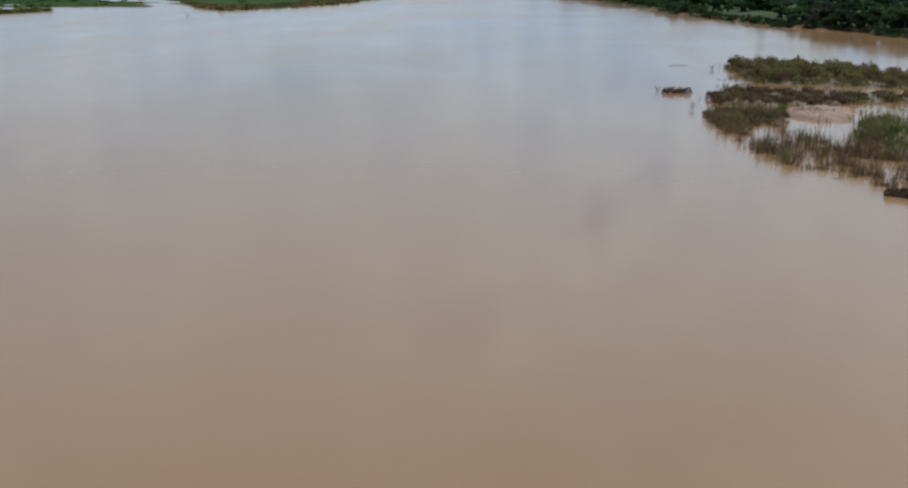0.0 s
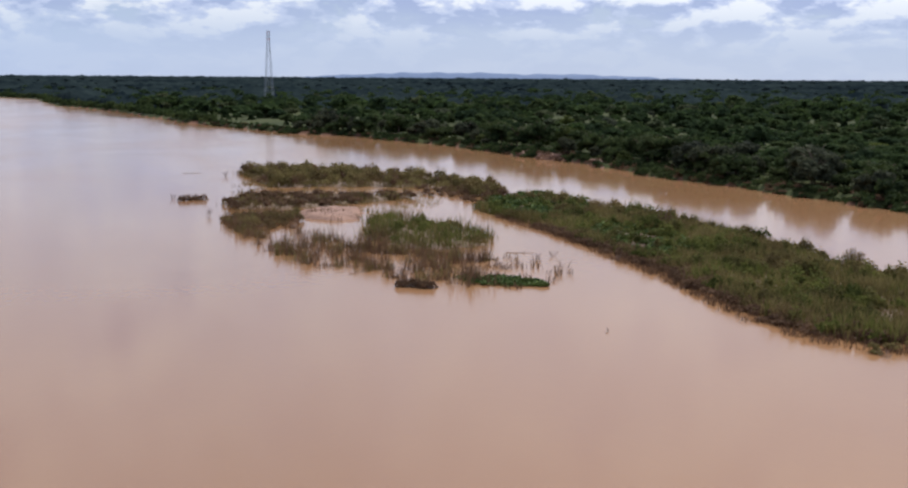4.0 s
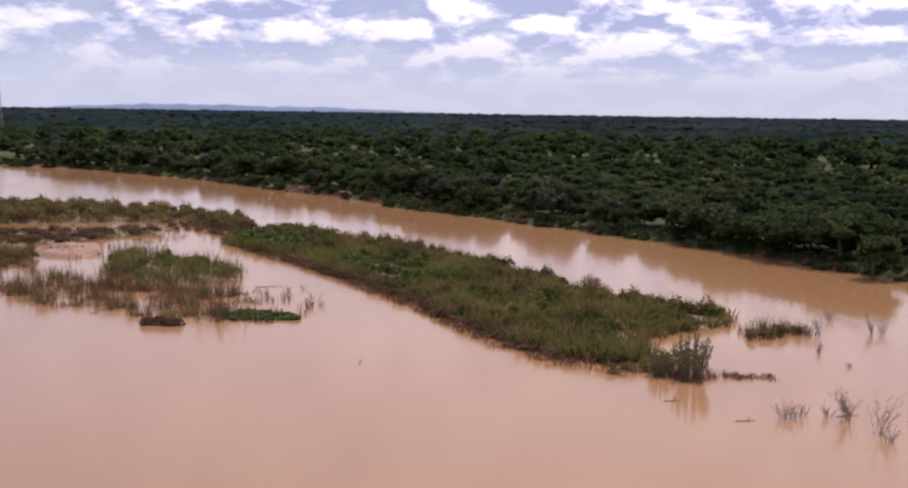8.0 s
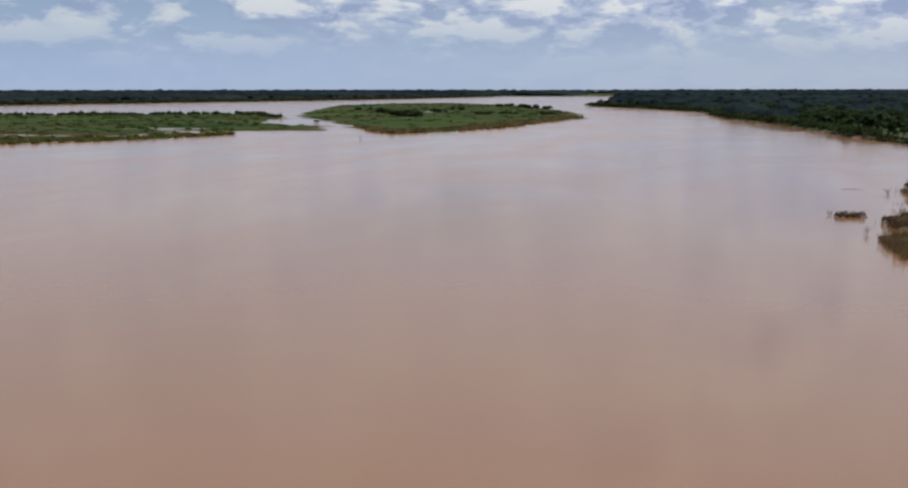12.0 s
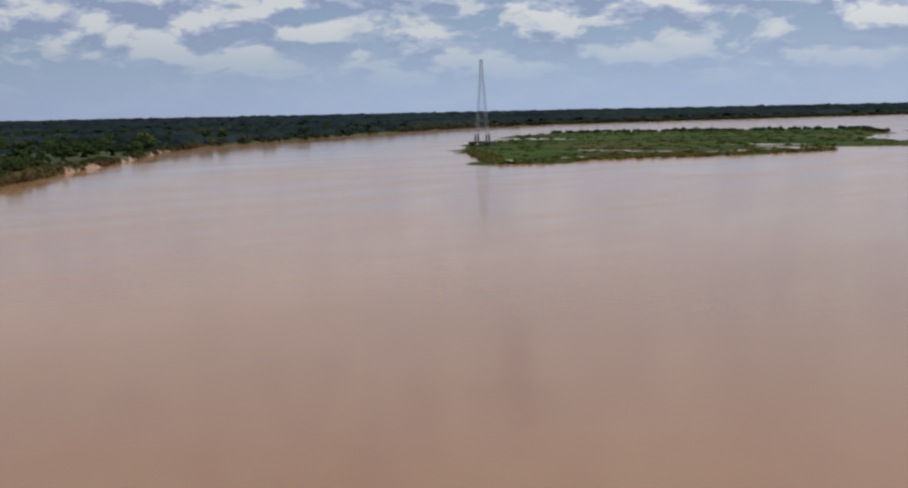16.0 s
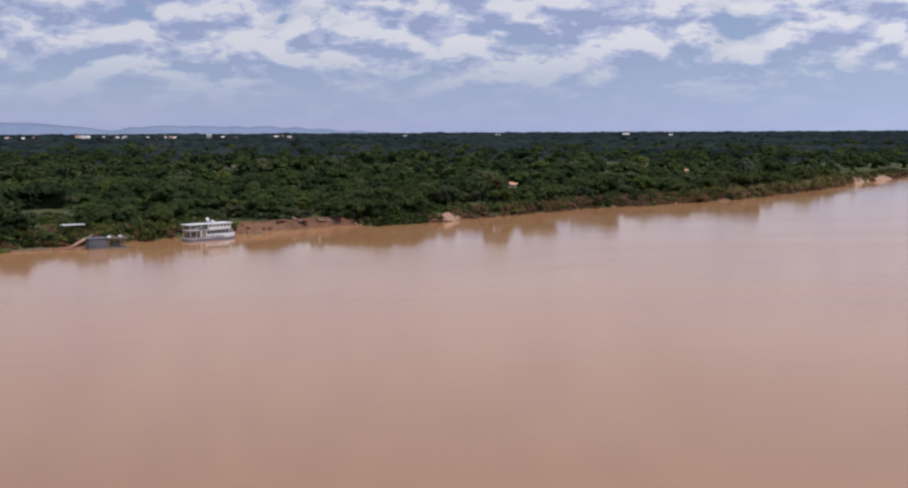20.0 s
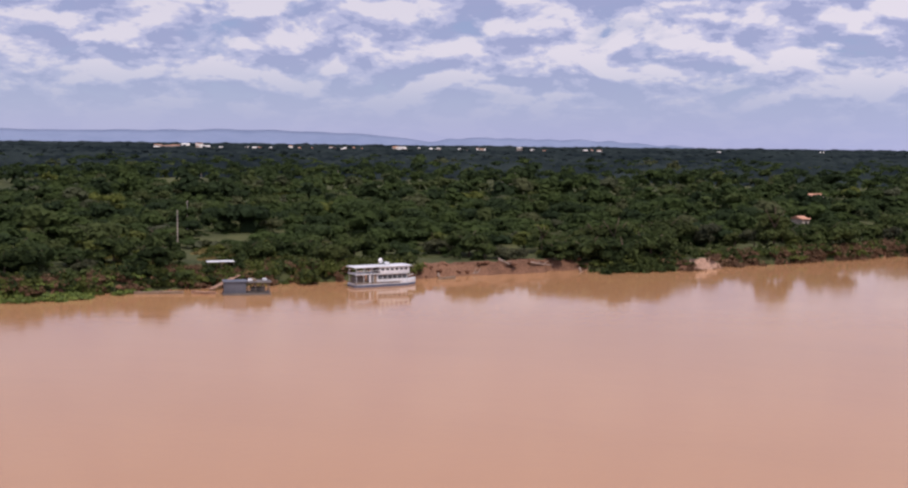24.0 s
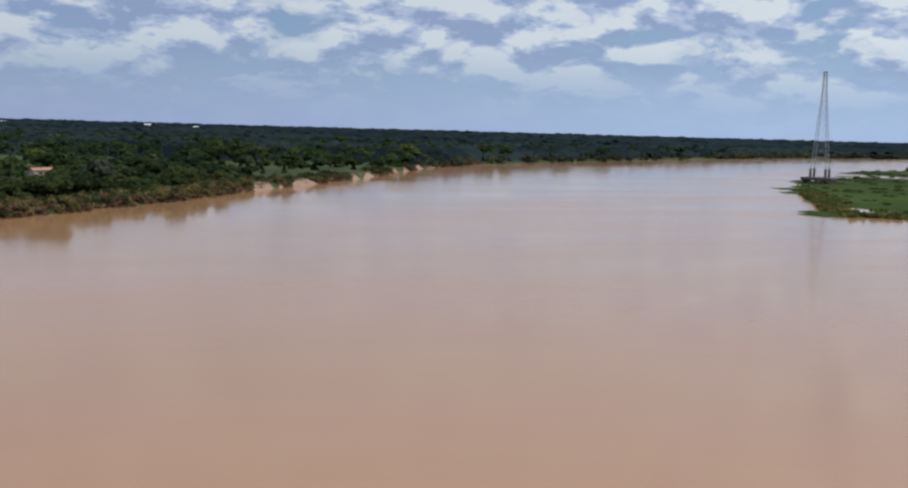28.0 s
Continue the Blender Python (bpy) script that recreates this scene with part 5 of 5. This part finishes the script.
def pier():
    ob = thing("pylon_pier", pose(-635, 545, 0, 0, 0, 35), "dark concrete pier on piles carrying the pylon", "pier")
    part("platform", box(17, 17, 1.5, 0, 0, 2.6, 0.15), M_CONC_D, ob)
    for i in range(5):
        for j in range(5):
            if i in (0, 4) or j in (0, 4):
                part("pile", rod((-7.4 + 3.7 * i, -7.4 + 3.7 * j, -2), (-7.4 + 3.7 * i, -7.4 + 3.7 * j, 2.7), 0.75, 0.75, 8), M_CONC_D, ob)
    for sx in (-1, 1):
        for sy in (-1, 1):
            part("plinth", rod((sx * 4.2, sy * 4.2, 4.0), (sx * 4.2, sy * 4.2, 8.9), 0.75, 0.65, 8), M_CONC_D, ob)


pier()


# ---- riverboat and moorings ----
def riverboat():
    ob = thing("riverboat", pose(-280.2, -53.5, 0, 0, 0, 134), "white two-deck passenger riverboat with a dark waterline", "boat")
    ob.scale = (1.03, 1.03, 1.0)

    def loft(stations):
        bm = bmesh.new()
        rows = [[bm.verts.new((x, y, z)) for y, z in sec] for x, sec in stations]
        n = len(rows[0])
        for a, b in zip(rows, rows[1:]):
            for k in range(n):
                bm.faces.new((a[k], b[k], b[(k + 1) % n], a[(k + 1) % n]))
        bm.faces.new(rows[0][::-1]), bm.faces.new(rows[-1])
        bmesh.ops.recalc_face_normals(bm, faces=bm.faces)
        return bm
    # half widths and deck heights along the hull, stern to bow
    st = [(-6.4, 1.5, 0.72), (-5.8, 1.68, 0.72), (-2.0, 1.75, 0.74), (2.5, 1.75, 0.8), (4.6, 1.5, 0.95), (6.0, 0.8, 1.15), (6.9, 0.08, 1.35)]
    hull = part("hull", loft([(x, ((-w * 0.7, -0.5), (-w, 0.0), (-w, 0.46), (w, 0.46), (w, 0.0), (w * 0.7, -0.5))) for x, w, h in st]), M_BLUE, ob, "dark blue-grey hull at the waterline")
    part("topside", loft([(x, ((-w - 0.03, 0.46), (-w - 0.06, h), (w + 0.06, h), (w + 0.03, 0.46))) for x, w, h in st]), M_WHITE, hull, "white painted topside")
    for side in (-1, 1):
        part("rubbing_strake", rod((-6.4, side * 1.74, 0.72), (2.8, side * 1.84, 0.78), 0.07), M_PLANK, hull)
    part("main_deck", box(10.6, 3.2, 0.08, -0.9, 0, 0.8), M_DECK, ob)
    # lower cabin with its windows
    cabin = part("lower_cabin", box(7.0, 2.8, 1.55, 1.0, 0, 0.88, 0.04), M_WHITE, ob)
    for side in (-1, 1):
        for k in range(6):
            part("window", box(0.9, 0.06, 0.78, -1.1 + k * 1.0, side * 1.4, 1.42, 0.02), M_GLASS, cabin, "dark cabin window")
        part("door", box(0.6, 0.05, 1.45, -2.1, side * 1.405, 0.92), M_DECK, cabin, "brown cabin door")
        part("aft_pillar", box(0.35, 0.12, 1.5, -3.2, side * 1.5, 0.88), M_WHITE, ob)
    part("engine_box", box(2.2, 1.6, 1.1, -5.0, 0, 0.88, 0.05), M_PLANK, ob)
    part("upper_deck", box(11.2, 3.5, 0.12, -0.7, 0, 2.43), M_WHITE, ob)
    for side in (-1, 1):
        part("upper_panel", box(6.0, 0.07, 1.28, 1.7, side * 1.68, 2.5, 0.01), M_WHITE, ob, "white side wall of the upper deck")
        for k in range(8):
            part("post", rod((-6.0 + k * 1.5, side * 1.62, 2.5 if k > 1 else 0.8), (-6.0 + k * 1.5, side * 1.62, 3.75), 0.05), M_WHITE, ob)
        part("handrail", rod((-6.1, side * 1.66, 3.15), (-1.3, side * 1.66, 3.15), 0.035), M_WHITE, ob)
        for k in range(6):
            part("upper_window", box(0.62, 0.05, 0.42, -0.7 + k * 0.95, side * 1.71, 3.1), M_GLASS, ob, "dark opening of the upper deck")
    part("upper_bench", box(5.5, 1.6, 1.0, 1.2, 0, 2.55, 0.1), M_PLANK, ob)
    part("roof", box(11.8, 3.9, 0.16, -0.6, 0, 3.75, 0.05), M_WHITE, ob, "white flat roof")
    part("wheelhouse", box(1.2, 1.9, 1.15, 4.6, 0, 2.52, 0.06), M_WHITE, ob)
    part("roof_box", box(0.9, 0.9, 0.6, 0.9, 0.2, 3.9, 0.08), M_WHITE, ob)
    part("dish_mast", rod((-0.3, 0, 3.9), (-0.3, 0, 4.6), 0.05), M_STEEL, ob)
    bm = bmesh.new()
    bmesh.ops.create_cone(bm, cap_ends=True, segments=16, radius1=0.55, radius2=0.3, depth=0.22,
                          matrix=Matrix.Translation((-0.3, 0, 4.8)) @ Euler((radians(80), 0, radians(20))).to_matrix().to_4x4())
    part("dish", bm, M_WHITE, ob, "round white dish")
    part("bow_rail", rod((4.6, -1.2, 1.75), (6.5, -0.2, 1.95), 0.035), M_WHITE, ob)
    part("bow_rail", rod((4.6, 1.2, 1.75), (6.5, 0.2, 1.95), 0.035), M_WHITE, ob)


riverboat()


def floating_house():
    ob = thing("floating_house", pose(-260.0, -72.3, 0, 0, 0, 119), "grey tin floating house with an open shed", "houseboat")
    part("pontoon", box(8.4, 3.8, 0.6, 0, 0, -0.25, 0.06), M_PLANK, ob)
    room = part("room", box(3.9, 3.2, 2.0, -2.1, 0, 0.36, 0.03), M_TIN, ob, "blue-grey tin room")
    for k in range(12):
        part("rib", box(0.06, 0.05, 1.9, -3.9 + k * 0.33, -1.62, 0.4), M_TIN, room)
    part("room_roof", box(4.3, 3.7, 0.1, -2.1, 0, 2.37), M_TIN, ob)
    for x in (0.2, 1.5, 2.8, 3.9):
        for y in (-1.6, 1.6):
            part("post", rod((x, y, 0.3), (x, y, 2.2), 0.07), M_PLANK, ob)
    for x in (0.1, 2.1):
        part("rail", box(1.8, 0.06, 0.1, x + 0.9, -1.62, 1.0), M_PLANK, ob)
        part("rail", box(1.8, 0.06, 0.1, x + 0.9, -1.62, 0.6), M_PLANK, ob)
    part("shed_roof", box(4.4, 3.8, 0.1, 2.1, 0, 2.22), M_PLANK, ob)
    part("counter", box(2.6, 0.8, 0.9, 2.0, 0.6, 0.36, 0.04), M_CONC_D, ob)
    for k, x in enumerate((0.6, 1.3, 3.2)):
        part("bundle", box(0.8, 0.6, 0.45, x, -0.3 + 0.3 * k, 2.33, 0.1), M_WHITE if k != 1 else M_DECK, ob, "pale bundle on the roof")


floating_house()


def canoe(x, y, length, turn, mat, label):
    ob = thing("canoe", pose(x, y, 0, 0, 0, turn), label, "canoe", "small boats at the landing")
    bm = bmesh.new()
    rows = []
    for u in (-1, -0.8, -0.4, 0, 0.4, 0.8, 1):
        w = 0.55 * (1 - abs(u) ** 2.4) + 0.04
        h = 0.38 + 0.22 * abs(u) ** 2
        xx = u * length / 2
        rows.append([bm.verts.new(c) for c in ((xx, -w, h), (xx, -w * 0.7, -0.12), (xx, w * 0.7, -0.12), (xx, w, h), (xx, w * 0.86, h), (xx, w * 0.55, 0.06), (xx, -w * 0.55, 0.06), (xx, -w * 0.86, h))])
    for a, b in zip(rows, rows[1:]):
        for k in range(8):
            bm.faces.new((a[k], b[k], b[(k + 1) % 8], a[(k + 1) % 8]))
    bm.faces.new(rows[0][::-1]), bm.faces.new(rows[-1])
    bmesh.ops.recalc_face_normals(bm, faces=bm.faces)
    part("hull", bm, mat, ob)
    for u in (-0.35, 0.3):
        part("thwart", box(0.2, 0.9, 0.05, u * length / 2, 0, 0.3), M_DECK, ob)


canoe(-257.5, -79.5, 4.6, 95, M_SAND, "small pale painted canoe at the landing")
canoe(-255.5, -85.5, 5.6, 112, M_DECK, "long weathered wooden canoe at the landing")
canoe(-254.0, -88.5, 5.0, 120, M_DECK, "pale canoe drawn up at the landing")
canoe(-294.5, -44.5, 4.2, 140, M_DECK, "dark wooden canoe under the red bank")


def gangway():
    ob = thing("gangway", pose(-262.5, -80.5, 0.25, 0, 0, 160), "pale plank gangway up the bank", "gangway")
    for k in range(4):
        part("plank", box(7.5, 0.26, 0.06, 3.4, -0.45 + k * 0.3, 0), M_SAND, ob, at=pose(0, 0, 0, 0, -16, 0))


gangway()


def house(x, y, z, wide, deep, tall, turn, roof, label, group="", wall=M_WALL, windows=2):
    ob = thing("house", pose(x, y, z, 0, 0, turn), label, "house", group)
    w = part("wall", box(wide, deep, tall + 1.0, 0, 0, -1.0, 0.03), wall, ob)
    for k in range(windows):
        part("window", box(wide * 0.13, 0.1, tall * 0.32, -wide / 2 + wide * (k + 0.7) / (windows + 0.4), -deep / 2 - 0.02, tall * 0.4), M_GLASS, w)
    part("door", box(min(1.0, wide * 0.15), 0.1, min(2.1, tall * 0.7), wide * 0.4, -deep / 2 - 0.02, 0.05), M_DECK, w)
    bm = bmesh.new()
    o, h = 0.4, deep * 0.2
    c = [bm.verts.new(p) for p in ((-wide / 2 - o, -deep / 2 - o, tall), (wide / 2 + o, -deep / 2 - o, tall), (wide / 2 + o, deep / 2 + o, tall), (-wide / 2 - o, deep / 2 + o, tall),
                                   (-wide / 2 - o, 0, tall + h), (wide / 2 + o, 0, tall + h))]
    for f in ((0, 1, 5, 4), (2, 3, 4, 5), (0, 4, 3), (1, 2, 5), (3, 2, 1, 0)):
        bm.faces.new([c[i] for i in f])
    part("roof", bm, roof, ob)


def gz1(x, y):
    return float(ground_z(np.array(x), np.array(y), land(np.array(float(x)), np.array(float(y)))))


for x, y, wide, turn, roof, label in ((-800, -143, 10, -70, M_TILE, "small house with a pinkish tiled roof in the woods"),
                                      (-625, 39, 15, -50, M_TILE, "long low pale building with a clay roof"),
                                      (-594, 127, 14, -50, M_TILE, "house with a faded clay roof near the bank"),
                                      (-455, 30, 7, -50, M_TILE, "small pale hut among the trees")):
    house(x, y, gz1(x, y) + 0.2, wide * 0.8, 5, 2.6, turn + 180, roof, label, "houses in the bank woods", M_CONC)


def shed(x, y, turn):
    ob = thing("shed", pose(x, y, gz1(x, y), 0, 0, turn), "open shed with a white sheet roof on the bank", "shed")
    part("roof", box(5.2, 2.6, 0.1, 0, 0, 2.1, 0.02), M_WHITE, ob, "white sheet roof")
    for sx in (-2.4, 0, 2.4):
        for sy in (-1.1, 1.1):
            part("post", rod((sx, sy, -0.3), (sx, sy, 2.15), 0.07), M_PLANK, ob)
    part("bench", box(3.4, 0.7, 0.8, 0, 0.6, 0, 0.05), M_PLANK, ob)


shed(-271, -83, 125)


def town():
    r = random.Random(77)
    for k in range(60):
        u = r.random() ** 1.4
        az = -119 + 26 * u if k < 52 else r.uniform(-95, -74)
        rad = r.uniform(2850, 3320)
        x, y = math.sin(radians(az)) * rad, math.cos(radians(az)) * rad
        big = r.random() < 0.16
        house(x, y, gz1(x, y) + 0.5, r.uniform(14, 24) if big else r.uniform(5, 12), r.uniform(6, 10), r.uniform(7, 10) if big else r.uniform(3.5, 7), -az + 180 + r.uniform(-25, 25),
              M_WALL if r.random() < 0.6 else M_TILE, "white building of the distant town" if big else "small pale house of the distant town", "houses of the distant town", M_WALL if r.random() < 0.45 else M_CONC, 3 if big else 2)


town()


def utility_pole(x, y, tall):
    ob = thing("utility_pole", pose(x, y, gz1(x, y), 0, 0, 40), "pale concrete utility pole among the trees", "pole", "poles in the woods")
    part("shaft", rod((0, 0, -0.5), (0, 0, tall), 0.17, 0.11, 8), M_CONC, ob)
    part("crossarm", box(1.9, 0.12, 0.14, 0, 0, tall - 0.7), M_PLANK, ob)


for x, y, tall in ((-345, -130, 9), (-600, -260, 9), (-760, -130, 10), (-690, -220, 9), (-318, -118, 8), (-905, -260, 10)):
    utility_pole(x, y, tall)


# ---- the bridge from which one looks out ----
def bridge():
    turn = 90 - 60
    ob = thing("bridge", pose(0, 0, 0, 0, 0, turn), "weathered concrete road bridge with a post and rail parapet", "bridge")
    x0, x1 = -300, 215
    mid, length = (x0 + x1) / 2, x1 - x0
    part("deck", box(length, 9.0, 0.9, mid, -5.1, 23.5), M_CONC, ob)
    part("roadway", box(length, 7.0, 0.06, mid, -5.2, 24.404), M_ASPHALT, ob)
    for y in (-0.75, -9.45):
        part("kerb", box(length, 0.3, 0.25, mid, y - 0.3 if y > -5 else y + 0.3, 24.405), M_CONC, ob)
        for z in (24.85, 25.22):
            part("rail", box(length, 0.16, 0.18, mid, y, z, 0.03), M_CONC, ob)
    for k in range(120):
        x = -120 + k * 2.0
        part("post", box(0.24, 0.26, 1.06, x, -0.75, 24.4, 0.03), M_CONC, ob)
    for k in range(9):
        x = x0 + 40 + k * 54
        pier_ = part("pier", box(2.0, 7.0, 26, x, -5.1, -2.6, 0.2), M_CONC, ob)
        part("crosshead", box(2.6, 8.6, 1.2, x, -5.1, 22.3, 0.1), M_CONC, pier_)


bridge()
